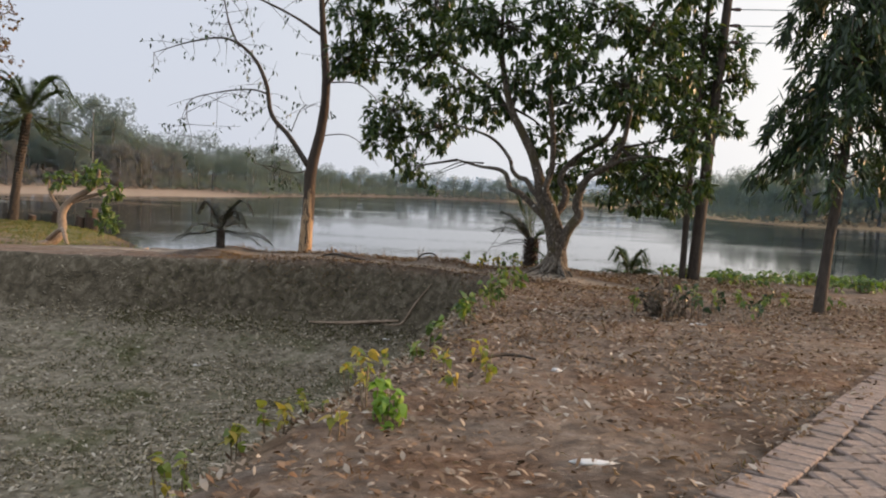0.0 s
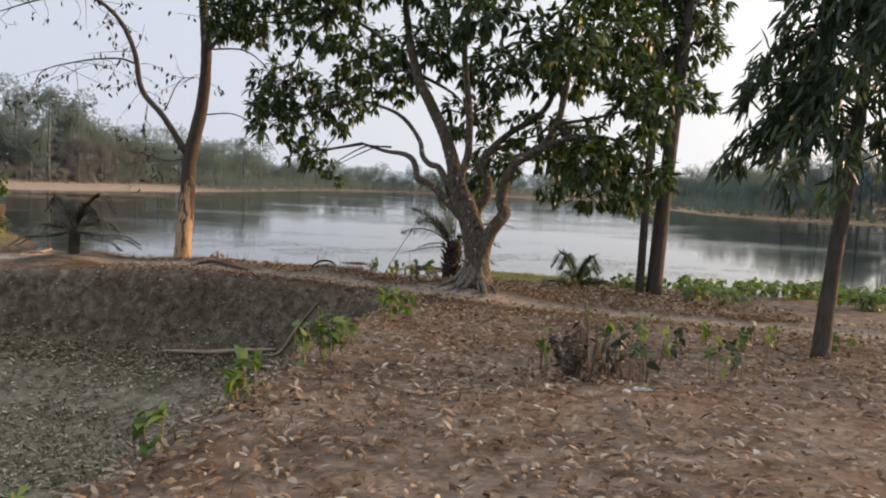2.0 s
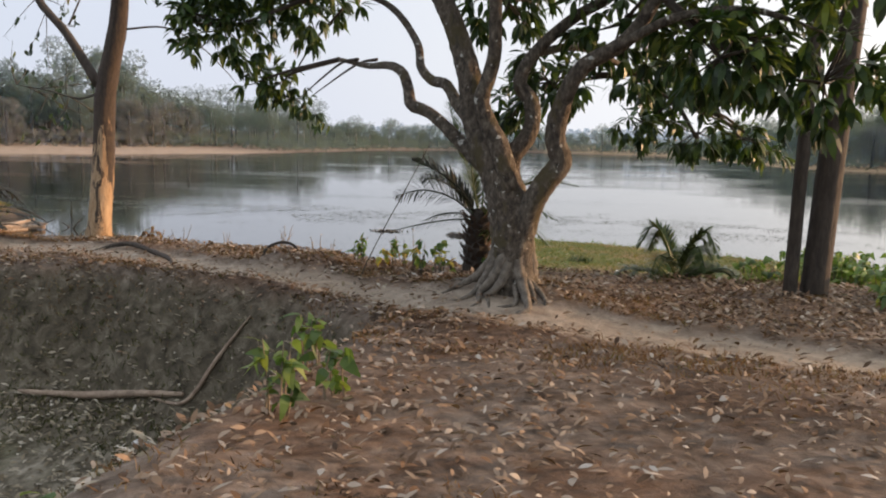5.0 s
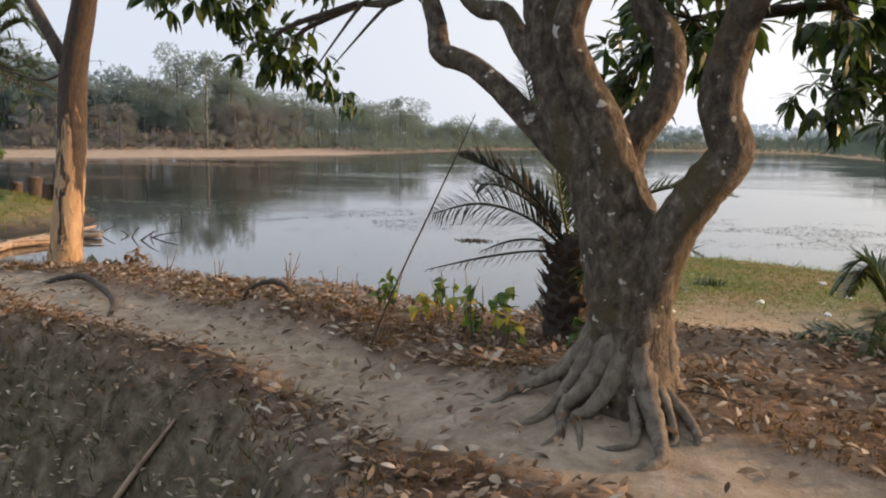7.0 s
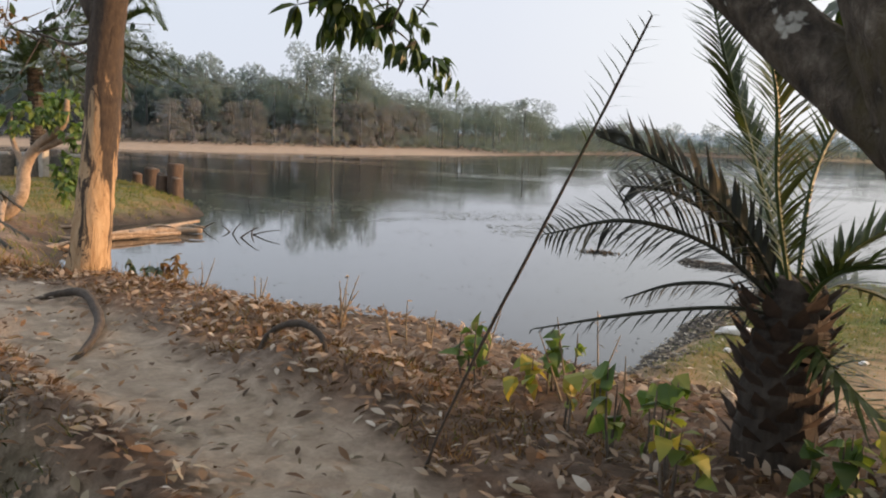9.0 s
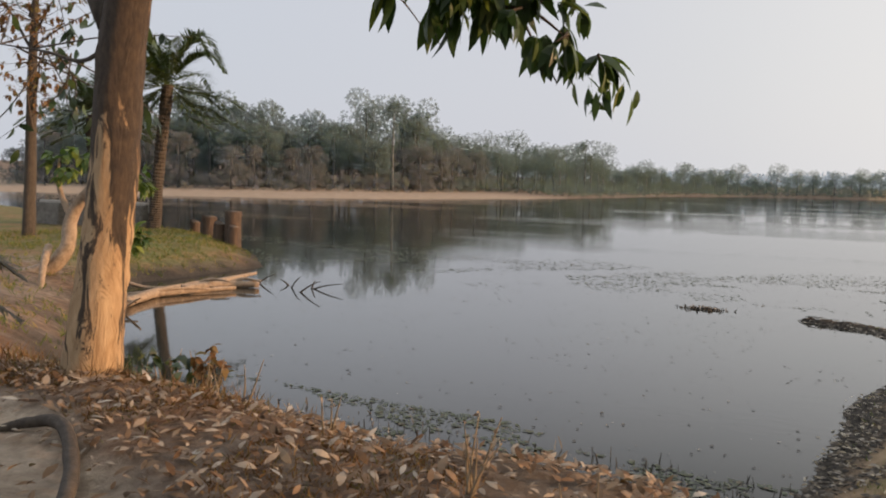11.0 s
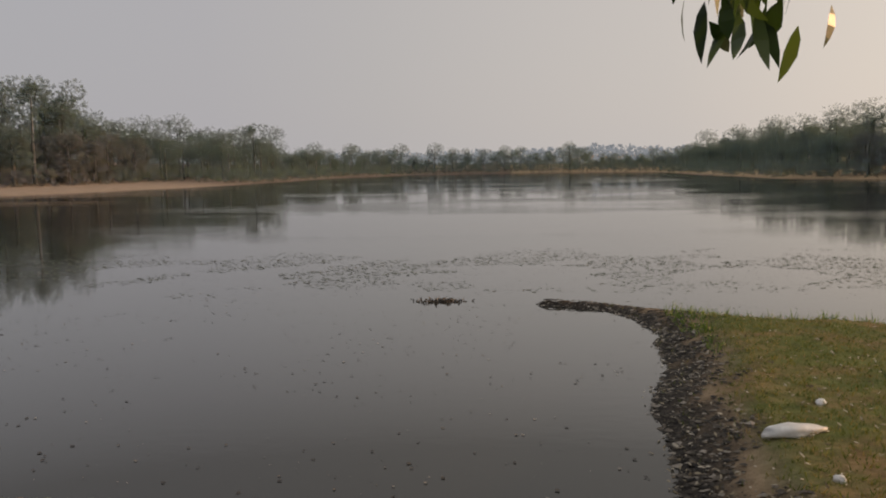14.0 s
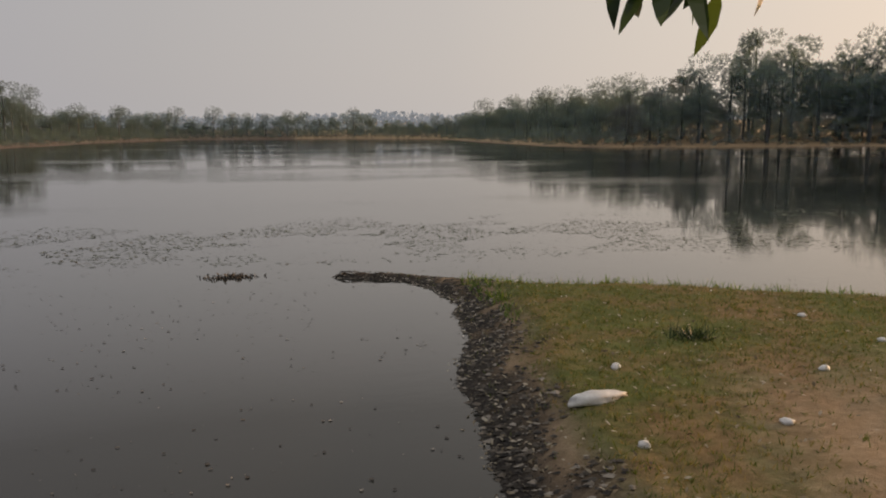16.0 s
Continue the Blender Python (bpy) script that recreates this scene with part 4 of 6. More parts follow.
rng = np.random.default_rng(16)
palm("small dark date palm on an earth mound at the bank", (-5.72, 15.9, height(-5.72, 15.9)), 0.42, 0.10, 20, 1.05, 0.24, rng, M_PALM_DARK, low=-0.25, top=1.2)
palm("bushy young date palm in the sand behind the tree", (3.7, 15.5, height(3.7, 15.5)), 0.0, 0.1, 17, 0.8, 0.22, rng, M_PALM, low=0.15)
palm("tall date palm standing behind the concrete tubs", (-25.6, 34.0, height(-25.6, 34.0)), 4.1, 0.28, 40, 2.3, 0.55, rng, M_PALM, (-0.1, 0), 0.06, 44, -0.55, 1.25)
palm("tall date palm with a full arching grey-green crown", (-22.6, 34.0, height(-22.6, 34.0)), 5.1, 0.2, 44, 2.7, 0.6, rng, M_PALM, (0.75, 0), 0.06, 46, -0.75, 1.2)
# the palm right behind the big tree: stout rough trunk, some fronds dead
rng = np.random.default_rng(17)
PX, PY = 1.5, 14.75
PZ = height(PX, PY)
bp = thing("date_palm", "stout date palm with withered fronds behind the tree", "palm", (PX, PY, PZ), "palms on the lake shore")
g = Geo()
tube(g, [(PX, PY, PZ - 0.2), (PX, PY, PZ + 0.35), (PX + 0.03, PY, 1.95), (PX + 0.04, PY, 2.15)], [0.17, 0.14, 0.13, 0.08], 14, 6, 0.06, 0.06)
part("trunk", g.mesh("trunk", M_DARK_BARK, False), bp)
g = Geo()
for i in range(90):
    a, f = i * 2.4, i / 90
    z = PZ + 0.05 + f * (2.02 - PZ)
    leaves(g, [(PX + 0.125 * math.cos(a), PY + 0.125 * math.sin(a), z)], [(math.cos(a) * 0.7, math.sin(a) * 0.7, 1)], [(math.cos(a), math.sin(a), 0)], 0.13, 0.075, "blade", -0.2)
part("stub_sheath", g.mesh("stub_sheath", M_STUMP, False), bp, "old frond stubs round the trunk")
c0 = (PX + 0.03, PY, 2.0)
for pts, n, turn in (([c0, (1.32, 14.62, 2.35), (1.06, 14.52, 2.55), (0.82, 14.5, 2.64)], 44, 1.1), ([c0, (1.25, 14.62, 2.25), (0.95, 14.52, 2.34), (0.65, 14.48, 2.27)], 44, 1.2), ([c0, (1.3, 14.7, 2.3), (1.08, 14.66, 2.44), (0.9, 14.62, 2.46)], 34, 0.9)):
    frond(bp, pts, 0.21, 0.019, n, M_PALM_DARK, rng, "withered_frond", 0.012, 0.8, 0.1, turn)
for pts in ([c0, (1.31, 14.62, 2.04), (1.0, 14.52, 2.0), (0.63, 14.45, 1.91)], [c0, (1.3, 14.85, 2.08), (1.08, 14.9, 2.06), (0.88, 14.9, 1.98)]):
    frond(bp, pts, 0.13, 0.01, 22, M_PALM_DARK, rng, "withered_frond", 0.011, 0.35, -0.5)
for pts in ([c0, (1.34, 14.97, 2.56), (1.21, 15.03, 2.91), (1.1, 15.14, 3.26)], [c0, (1.67, 14.56, 2.22), (2.01, 14.45, 2.24), (2.3, 14.32, 2.1)], [c0, (1.56, 14.91, 2.56), (1.79, 15.13, 2.97), (2.08, 15.36, 3.14)],
            [c0, (1.73, 14.91, 2.27), (2.14, 15.02, 2.45), (2.54, 15.13, 2.39)], [c0, (1.67, 15.03, 2.1), (1.96, 15.25, 1.98), (2.25, 15.48, 1.69)], [c0, (1.39, 15.14, 2.33), (1.3, 15.61, 2.45), (1.28, 16.06, 2.33)],
            [c0, (1.27, 14.91, 2.27), (1.05, 15.14, 2.45), (0.82, 15.49, 2.39)], [c0, (1.44, 14.62, 2.45), (1.41, 14.56, 2.79), (1.34, 14.51, 3.08)], [c0, (1.67, 14.56, 1.87), (1.89, 14.51, 1.69), (2.18, 14.44, 1.52)]):
    frond(bp, pts, 0.25, 0.018, 58, M_PALM, rng, "frond", 0.012, 0.8, 0.25)
# a dry stalk with an old frond tip, slanted to fit the camera's view
ls = thing("leaning_frond_stalk", "long thin dry palm stalk leaning over the bank", "stick", (0.42, 14.06, height(0.42, 14.06)))
g = Geo()
tube(g, [(0.37, 14.06, height(0.37, 14.06) - 0.03), (0.47, 13.95, 1.62), (0.69, 13.72, 2.0), (0.92, 13.49, 2.37), (1.1, 13.31, 2.66), (1.22, 13.19, 2.86)], [0.0065, 0.006, 0.005, 0.0042, 0.0035, 0.0025], 6, 6, 0.12)
part("stalk", g.mesh("stalk", M_DARK_BARK), ls)
frond(ls, [(1.05, 13.36, 2.58), (1.13, 13.28, 2.71), (1.22, 13.19, 2.86)], 0.08, 0.005, 13, M_PALM, rng, "frond_tip", 0.004, 0.9, 0.1, 0.7)

# ---- the far woods ----
rng = np.random.default_rng(18)


def wood_tree(name, h, r, mat, blobs, n, label, trunk=True, tall=False):
    ob = thing(name, label, "tree", (0, 0, 0), "woods along the far shore")
    g = Geo()
    tube(g, [(0, 0, -1), (0.1, 0, h * 0.3), (0, 0.1, h * 0.75)], [0.22, 0.17, 0.06], 6, 3)
    part("trunk", g.mesh("trunk", M_GREY_TRUNK), ob)
    g = Geo()
    for b in range(blobs):
        f = rng.uniform(0.14 if not tall else 0.4, 1.0) ** 0.8
        a = rng.uniform(0, 6.28)
        rr = r * (1 - 0.55 * abs(f - 0.5)) * rng.uniform(0.1, 0.8)
        c = np.array([rr * math.cos(a), rr * math.sin(a), h * f * 0.9])
        br = r * rng.uniform(0.28, 0.5) * (0.75 if tall else 1)
        d = sphere_dirs(n, rng)
        p = c + d * br * rng.uniform(0.6, 1.05, (n, 1)) * [1, 1, 0.75]
        leaves(g, p, d + rng.normal(0, 0.7, (n, 3)), rng.normal(0, 1, (n, 3)), rng.uniform(0.22, 0.5, n), rng.uniform(0.18, 0.36, n), "clump", 0.3, 0.25)
    part("crown", g.mesh("crown", mat, False), ob)
    return ob


kinds = [wood_tree("woodland_tree", 7.0, 3.4, M_FAR, 15, 120, "rounded green tree at the wood's edge, paled by painted haze"), wood_tree("woodland_tree", 8.0, 3.0, M_FAR, 15, 120, "tall rounded grey-green woodland tree"),
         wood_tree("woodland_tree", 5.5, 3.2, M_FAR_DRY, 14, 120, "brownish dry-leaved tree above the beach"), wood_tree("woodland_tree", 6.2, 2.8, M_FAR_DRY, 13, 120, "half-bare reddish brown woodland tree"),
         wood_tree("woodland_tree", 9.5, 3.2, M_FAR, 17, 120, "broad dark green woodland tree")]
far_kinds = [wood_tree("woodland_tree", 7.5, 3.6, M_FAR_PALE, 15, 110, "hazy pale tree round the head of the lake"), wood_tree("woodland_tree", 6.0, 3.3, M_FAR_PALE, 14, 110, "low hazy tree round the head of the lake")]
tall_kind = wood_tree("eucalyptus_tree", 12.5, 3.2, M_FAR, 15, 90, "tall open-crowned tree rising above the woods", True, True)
cand = np.stack([rng.uniform(-115, 125, 14000), rng.uniform(66, 262, 14000)], 1)
dc = seg_dist(cand[:, 0], cand[:, 1], LAKE, True)
lo = np.where(cand[:, 0] > 20, 8, np.where(cand[:, 1] > 150, 9, 15))
cand = cand[~inside(cand[:, 0], cand[:, 1], LAKE) & (cand[:, 1] < 250) & (dc > lo) & (dc < lo + np.where(cand[:, 1] > 190, 9, 19))]
spots = []
for q in cand:
    near = 3.7 if q[0] < -30 and q[1] < 150 else (4.6 if q[1] < 190 else 3.3)
    if all((q[0] - a) ** 2 + (q[1] - b) ** 2 > near * near for a, b in spots):
        spots.append((q[0], q[1]))
spots = spots[:640]
used = set()
for x, y in spots:
    d = float(seg_dist(np.array([x]), np.array([y]), LAKE, True)[0])
    front = d < (19 if x < 20 else 12)
    k = rng.choice([2, 3, 3, 2, 0]) if front and x < 20 else rng.choice([0, 1, 4, 0, 1, 3])
    sc = rng.uniform(0.9, 1.3) * (1.0 + 0.025 * max(0, d - 18) * (x < -40))
    if x > 20:
        sc *= float(np.interp(x, [20, 37, 50, 62, 75, 120], [0.5, 0.6, 0.95, 1.2, 1.5, 1.7]))
    elif y > 150:
        sc *= 0.95 if y < 190 and x < 0 else 0.72
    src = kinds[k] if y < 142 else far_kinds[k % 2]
    if x > 66 and rng.random() < 0.3:
        src, sc = tall_kind, sc * 0.75
    m = pose(x, y, height(x, y), 0, 0, rng.uniform(0, 360)) @ Matrix.Diagonal((sc, sc, sc * rng.uniform(0.85, 1.15), 1))
    if src not in used:
        used.add(src)
        src.location, src.rotation_euler, src.scale = m.to_translation(), m.to_euler(), m.to_scale()
    else:
        copy_thing(src, m).scale = m.to_scale()
for x, y, sc in ((-63.5, 117, 1.22), (-66, 128, .95), (-74, 120, .85), (-84, 106, 1.1), (-49.5, 166, .9), (-91, 104, .95)):
    c = copy_thing(tall_kind, pose(x, y, height(x, y), 0, 0, x * 7))
    c.scale = (sc, sc, sc)
for x, y, sc in ((-92, 99, 1.1), (-80, 104, 1.05)):
    c = copy_thing(kinds[4], pose(x, y, height(x, y), 0, 0, x * 5))
    c.scale = (sc, sc, sc)

def ground_z(x, y):
    return terrain(np.asarray(x, float), np.asarray(y, float))[0]


def stuff(name, me, label, category):
    return tagged(new(name, me), label, category, kind="stuff")


# ---- undergrowth along the far woods ----
rng = np.random.default_rng(21)
ux, uy = rng.uniform(-112, 120, 90000), rng.uniform(66, 262, 90000)
ud = seg_dist(ux, uy, LAKE, True)
ok = ~inside(ux, uy, LAKE) & (uy < 255) & (ud > np.where(ux > 20, 1.5, np.where(uy > 140, 1.5, 12))) & (ud < np.where(ux > 20, 34, 27))
ux, uy = ux[ok][:24000], uy[ok][:24000]
uz = ground_z(ux, uy)
n = len(ux)
g = Geo()
lift = rng.uniform(0, 1.9, n) ** 1.1 * np.where(ux > 45, 2.4, 1.0)
spot, way, up, size, wide = np.stack([ux, uy, uz + lift], 1), sphere_dirs(n, rng) + [0, 0, 0.35], rng.normal(0, 1, (n, 3)), rng.uniform(0.6, 1.4, n), rng.uniform(0.5, 1.0, n)
dark = (ux > 20) | (uy > 125)
leaves(g, spot[~dark], way[~dark], up[~dark], size[~dark], wide[~dark], "clump", 0.3, 0.25)
shade = (spot[dark], way[dark], up[dark], size[dark], wide[dark], "clump", 0.3, 0.25)
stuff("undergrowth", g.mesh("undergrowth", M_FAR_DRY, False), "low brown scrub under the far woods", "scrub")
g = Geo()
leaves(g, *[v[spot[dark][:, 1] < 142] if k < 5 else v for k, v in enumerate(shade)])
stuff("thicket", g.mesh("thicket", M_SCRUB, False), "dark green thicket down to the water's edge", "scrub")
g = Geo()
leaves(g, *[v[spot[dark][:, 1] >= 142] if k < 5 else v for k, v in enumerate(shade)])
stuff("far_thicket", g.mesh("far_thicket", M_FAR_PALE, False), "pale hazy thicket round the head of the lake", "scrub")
# last ridge of woods behind the head of the lake, self-lit to imitate haze
rng = np.random.default_rng(22)
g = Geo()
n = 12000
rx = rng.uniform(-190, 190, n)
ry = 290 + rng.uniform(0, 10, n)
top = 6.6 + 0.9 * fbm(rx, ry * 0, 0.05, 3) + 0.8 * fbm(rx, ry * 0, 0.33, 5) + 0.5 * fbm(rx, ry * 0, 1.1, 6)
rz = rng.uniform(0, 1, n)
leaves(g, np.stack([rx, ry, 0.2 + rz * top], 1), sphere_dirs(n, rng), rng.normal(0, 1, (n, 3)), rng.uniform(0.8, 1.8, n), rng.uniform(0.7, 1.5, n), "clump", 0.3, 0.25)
tagged(new("backdrop", g.mesh("backdrop", M_DISTANCE_GLOW, False)), "distant low ridge of woods, glowing as painted haze", "woods", kind="structure")

# ---- leaf litter ----
rng = np.random.default_rng(23)


def litter(n, x0, x1, y0, y1, keep, length, mat, name, label, seed):
    r = np.random.default_rng(seed)
    x, y = r.uniform(x0, x1, n), r.uniform(y0, y1, n)
    z, zn = terrain(x, y)
    patch = 0.5 + 0.5 * fbm(x, y, 1.6, seed)
    ok = (r.uniform(0, 1, n) < np.clip(keep(x, y, zn) * (0.35 + 1.1 * patch), 0, 1)) & (z > -0.6)
    x, y, z = x[ok], y[ok], z[ok]
    m = len(x)
    a = r.uniform(0, 2 * np.pi, m)
    way = np.stack([np.cos(a), np.sin(a), r.normal(0.12, 0.22, m)], 1)
    up = np.stack([r.normal(0, 0.35, m), r.normal(0, 0.35, m), np.ones(m)], 1)
    L = length * r.uniform(0.45, 1.25, m)
    g = Geo()
    leaves(g, np.stack([x, y, z + 0.012], 1), way, up, L, L * r.uniform(0.25, 0.5, m), "lance", 0.0, 0.3)
    v = g.v[0].reshape(m, -1, 3)
    v[:, :, 2] += (r.normal(0, 0.012, (m, 1)) ** 2) ** 0.5 + 0.10 * L[:, None] * np.linspace(0, 1, v.shape[1])[None, :] ** 2
    g.v[0] = v.reshape(-1, 3)
    return stuff(name, g.mesh(name, mat, False), label, "leaf litter")


BRICK_A, BRICK_B = np.array([1.55, 0.62]), np.array([4.75, 5.2])


def off_bricks(x, y):
    """1 beside the brick path, few leaves on it."""
    v = (BRICK_B - BRICK_A) / np.linalg.norm(BRICK_B - BRICK_A)
    d = (x - BRICK_A[0]) * v[1] - (y - BRICK_A[1]) * v[0]
    return np.where(d > 0.1, 0.06, 1.0)


litter(42000, -1.2, 7.5, 0.6, 12.4, lambda x, y, zn: 0.75 * (1 - 0.85 * zn["trail"]) * (1 - 0.6 * zn["pond"]) * (off_bricks(x, y)), 0.065, M_DEAD, "leaf_litter", "curled brown and pale dead leaves on bare earth", 31)
litter(48000, -9.5, 0.9, 2.0, 14.3, lambda x, y, zn: 0.8 * zn["pond"] * (0.35 + 0.65 * (fbm(x, y, 0.75, 17) > -0.2)) + 0.1, 0.075, M_DEAD_GREY, "pond_litter", "grey bleached dead leaves over the dry pond bed", 32)
litter(30000, -4.5, 6.5, 12.0, 17.0, lambda x, y, zn: 0.85 * (1 - 0.8 * zn["trail"]) * (1 - zn["pond"]), 0.07, M_DEAD, "bank_litter", "brown dead leaves under the trees beside the trail", 33)
litter(11000, -0.2, 9, 17.5, 28, lambda x, y, zn: 0.25 + 0.75 * zn["mud"], 0.055, M_DEAD_GREY, "beach_litter", "pale flecks of dry leaf and shell on the grass", 34)


# ---- grasses ----
def blades(n, x0, x1, y0, y1, keep, h, w, mat, name, label, seed, lean=0.5):
    r = np.random.default_rng(seed)
    x, y = r.uniform(x0, x1, n), r.uniform(y0, y1, n)
    z, zn = terrain(x, y)
    ok = r.uniform(0, 1, n) < keep(x, y, z, zn)
    x, y, z = np.repeat(x[ok], 4), np.repeat(y[ok], 4), np.repeat(z[ok], 4)
    m = len(x)
    x, y = x + r.normal(0, 0.02, m), y + r.normal(0, 0.02, m)
    way = np.stack([r.normal(0, lean, m), r.normal(0, lean, m), np.ones(m)], 1)
    g = Geo()
    leaves(g, np.stack([x, y, z - 0.01], 1), way, r.normal(0, 1, (m, 3)), h * r.uniform(0.4, 1.3, m), w, "blade", 0.35, 0.1)
    return stuff(name, g.mesh(name, mat, False), label, "grass")


def trail_edge(x, y, lo, hi):
    d = seg_dist(x, y, TRAIL)
    return (d > lo) & (d < hi)


blades(42000, -6.5, 6.5, 11.0, 16.2, lambda x, y, z, zn: 0.75 * trail_edge(x, y, 0.42, 1.5) * (z > 0.75) * (0.08 + 0.9 * (fbm(x, y, 2.6, 41) > 0.05)), 0.06, 0.006, M_RUST, "dry_grass", "rusty dry grass tufts along the trail edges", 41, 0.8)
blades(9000, -0.6, 7.0, 1.0, 11.5, lambda x, y, z, zn: 0.6 * (fbm(x, y, 1.1, 42) > 0.1) * (z > 1.2) * off_bricks(x, y), 0.06, 0.006, M_RUST, "dry_grass_patch", "thin brown dry grass on the clearing", 42, 0.8)
blades(26000, -7, 1.15, 3.0, 14.2, lambda x, y, z, zn: (0.35 * (fbm(x, y, 0.9, 43) > 0.1) + 0.75 * (z > 0.1) * (y > 8)) * zn["pond"], 0.085, 0.008, M_POND_GRASS, "pond_grass", "patchy short green growth in the dry pond", 43, 0.7)
blades(26000, 0.2, 9.5, 17.5, 30, lambda x, y, z, zn: 0.75 * zn["grass"] * (1 - 0.8 * zn["mud"]) + 0.1 * zn["beach"], 0.06, 0.008, M_GRASS, "short_grass", "short grazed green and straw grass on the spit", 44, 0.6)
blades(2600, 1.2, 10, 25.3, 28.8, lambda x, y, z, zn: 0.8 * (z > 0.02) * (seg_dist(x, y, LAKE, True) < 0.7), 0.17, 0.012, M_LEAF_WEED, "shore_weed", "taller green weed fringing the spit's shore", 45, 0.4)
blades(15000, -24, -8.5, 17.5, 35, lambda x, y, z, zn: (0.7 * zn["grass"] + 0.3) * (z > 0.06) * (fbm(x, y, 1.4, 66) > -0.3) * (seg_dist(x, y, TRAIL) > 0.6), 0.14, 0.012, M_GRASS, "bank_grass", "rough grass on the low bank with stumps", 46, 0.6)
blades(900, -5.5, -2.4, 16.2, 18.0, lambda x, y, z, zn: 0.8 * (z > 0.2), 0.13, 0.006, M_RUST, "bank_dry_grass", "straw-coloured dry grass at the foot of the tree", 47, 0.6)

# ---- mud clods on the spit's inner edge ----
r = np.random.default_rng(24)
n = 26000
x, y = r.uniform(-0.9, 2.6, n), r.uniform(18.2, 30.3, n)
z, zn = terrain(x, y)
ok = (zn["mud"] > 0.06 + r.uniform(0, 1, n) * 0.9) & (z > -0.06)
x, y, z = x[ok], y[ok], z[ok]
m = len(x)
oct_v = np.array([(1, 0, 0), (0, 1, 0), (-1, 0, 0), (0, -1, 0), (0, 0, 0.8), (0, 0, -0.5)], float)
oct_f = [(0, 1, 4), (1, 2, 4), (2, 3, 4), (3, 0, 4), (1, 0, 5), (2, 1, 5), (3, 2, 5), (0, 3, 5)]
sz = (0.01 + 0.034 * r.uniform(0, 1, m) ** 2)[:, None, None] * r.uniform(0.5, 1.4, (m, 6, 1))
vv = oct_v[None] * sz * np.array([1.2, 0.9, 0.55]) + np.stack([x, y, z + 0.008], 1)[:, None]
g = Geo()
g.add(vv.reshape(-1, 3), [tuple(i * 6 + k for k in f) for i in range(m) for f in oct_f])
stuff("mud_clods", g.mesh("mud_clods", M_MUDCLOD, False), "black muddy clods and stones along the water's edge", "mud")


# ---- floating weed ----
def pads(points, sizes, name, label, mat, seed, rise=0.006):
    r = np.random.default_rng(seed)
    n, k = len(points), 7
    a = np.linspace(0, 2 * np.pi, k, endpoint=False)[None] + r.uniform(0, 6.28, (n, 1))
    rad = sizes[:, None] * r.uniform(0.65, 1.15, (n, k))
    ring = np.stack([points[:, :1] + np.cos(a) * rad, points[:, 1:2] + np.sin(a) * rad * r.uniform(0.6, 1, (n, 1)), rise + r.uniform(0, 0.006, (n, k))], -1)
    mid = np.stack([points[:, 0], points[:, 1], np.full(n, rise + 0.002)], -1)[:, None]
    v = np.concatenate([ring, mid], 1).reshape(-1, 3)
    g = Geo()
    g.add(v, [(i * (k + 1) + j, i * (k + 1) + (j + 1) % k, i * (k + 1) + k) for i in range(n) for j in range(k)])
    return stuff(name, g.mesh(name, mat, False), label, "water weed")


r = np.random.default_rng(25)
p = np.stack([r.uniform(-9.5, 0.0, 24000), 17.6 + 3.5 * r.uniform(0, 1, 24000) ** 1.1], 1)
p = p[(p[:, 0] < -2.6) | (p[:, 1] < 20.6)]
p = p[inside(p[:, 0], p[:, 1], LAKE) & (fbm(p[:, 0], p[:, 1], 2.2, 51) + 0.6 * fbm(p[:, 0], p[:, 1], 7.0, 55) > 0.0)]
pads(p, 0.007 + 0.03 * r.uniform(0, 1, len(p)) ** 2, "floating_weed", "green floating weed pads below the bank", M_PAD, 51)
p = np.stack([r.uniform(-30, 16, 19000), 31.5 + 9 * r.beta(2, 2, 19000)], 1)
p[:, 1] += 1.2 * fbm(p[:, 0], p[:, 0] * 0, 0.22, 52)
p = p[fbm(p[:, 0], p[:, 1], 0.8, 53) > -0.02]
pads(p, r.uniform(0.012, 0.052, len(p)), "weed_band", "broken band of floating weed across the water", M_PAD, 52)
p = np.stack([r.uniform(-14, 8, 5200), 18.5 + 20 * r.uniform(0, 1, 5200)], 1)
p = p[fbm(p[:, 0], p[:, 1], 0.9, 57) > -0.25]
p = p[inside(p[:, 0], p[:, 1], LAKE)]
pads(p, 0.005 + 0.022 * r.uniform(0, 1, len(p)) ** 2, "floating_scraps", "small dark scraps afloat on the lake", M_MUDCLOD, 54)
r = np.random.default_rng(26)
m = 260
q = np.stack([r.normal(-2.75, 0.2, m), r.normal(30.6, 0.12, m), np.zeros(m)], 1)
g = Geo()
leaves(g, q, r.normal(0, 0.6, (m, 3)) + [0, 0, 0.7], r.normal(0, 1, (m, 3)), r.uniform(0.03, 0.09, m), 0.03, "blade", 0.3)
stuff("weed_clump", g.mesh("weed_clump", M_MUDCLOD, False), "dark clump of water weed breaking the surface", "water weed")
# dead stems standing in the shallows
m = 900
q = np.stack([r.uniform(-6.5, -0.1, m), 17.9 + 2.7 * r.uniform(0, 1, m), np.full(m, -0.02)], 1)
q = q[inside(q[:, 0], q[:, 1], LAKE)]
m = len(q)
g = Geo()
leaves(g, q, r.normal(0, 0.25, (m, 3)) + [0, 0, 1], r.normal(0, 1, (m, 3)), r.uniform(0.03, 0.15, m), r.uniform(0.006, 0.018, m), "clump", 0.2)
stuff("drowned_stems", g.mesh("drowned_stems", M_MUDCLOD, False), "dark dead stems standing in the shallows", "water weed")


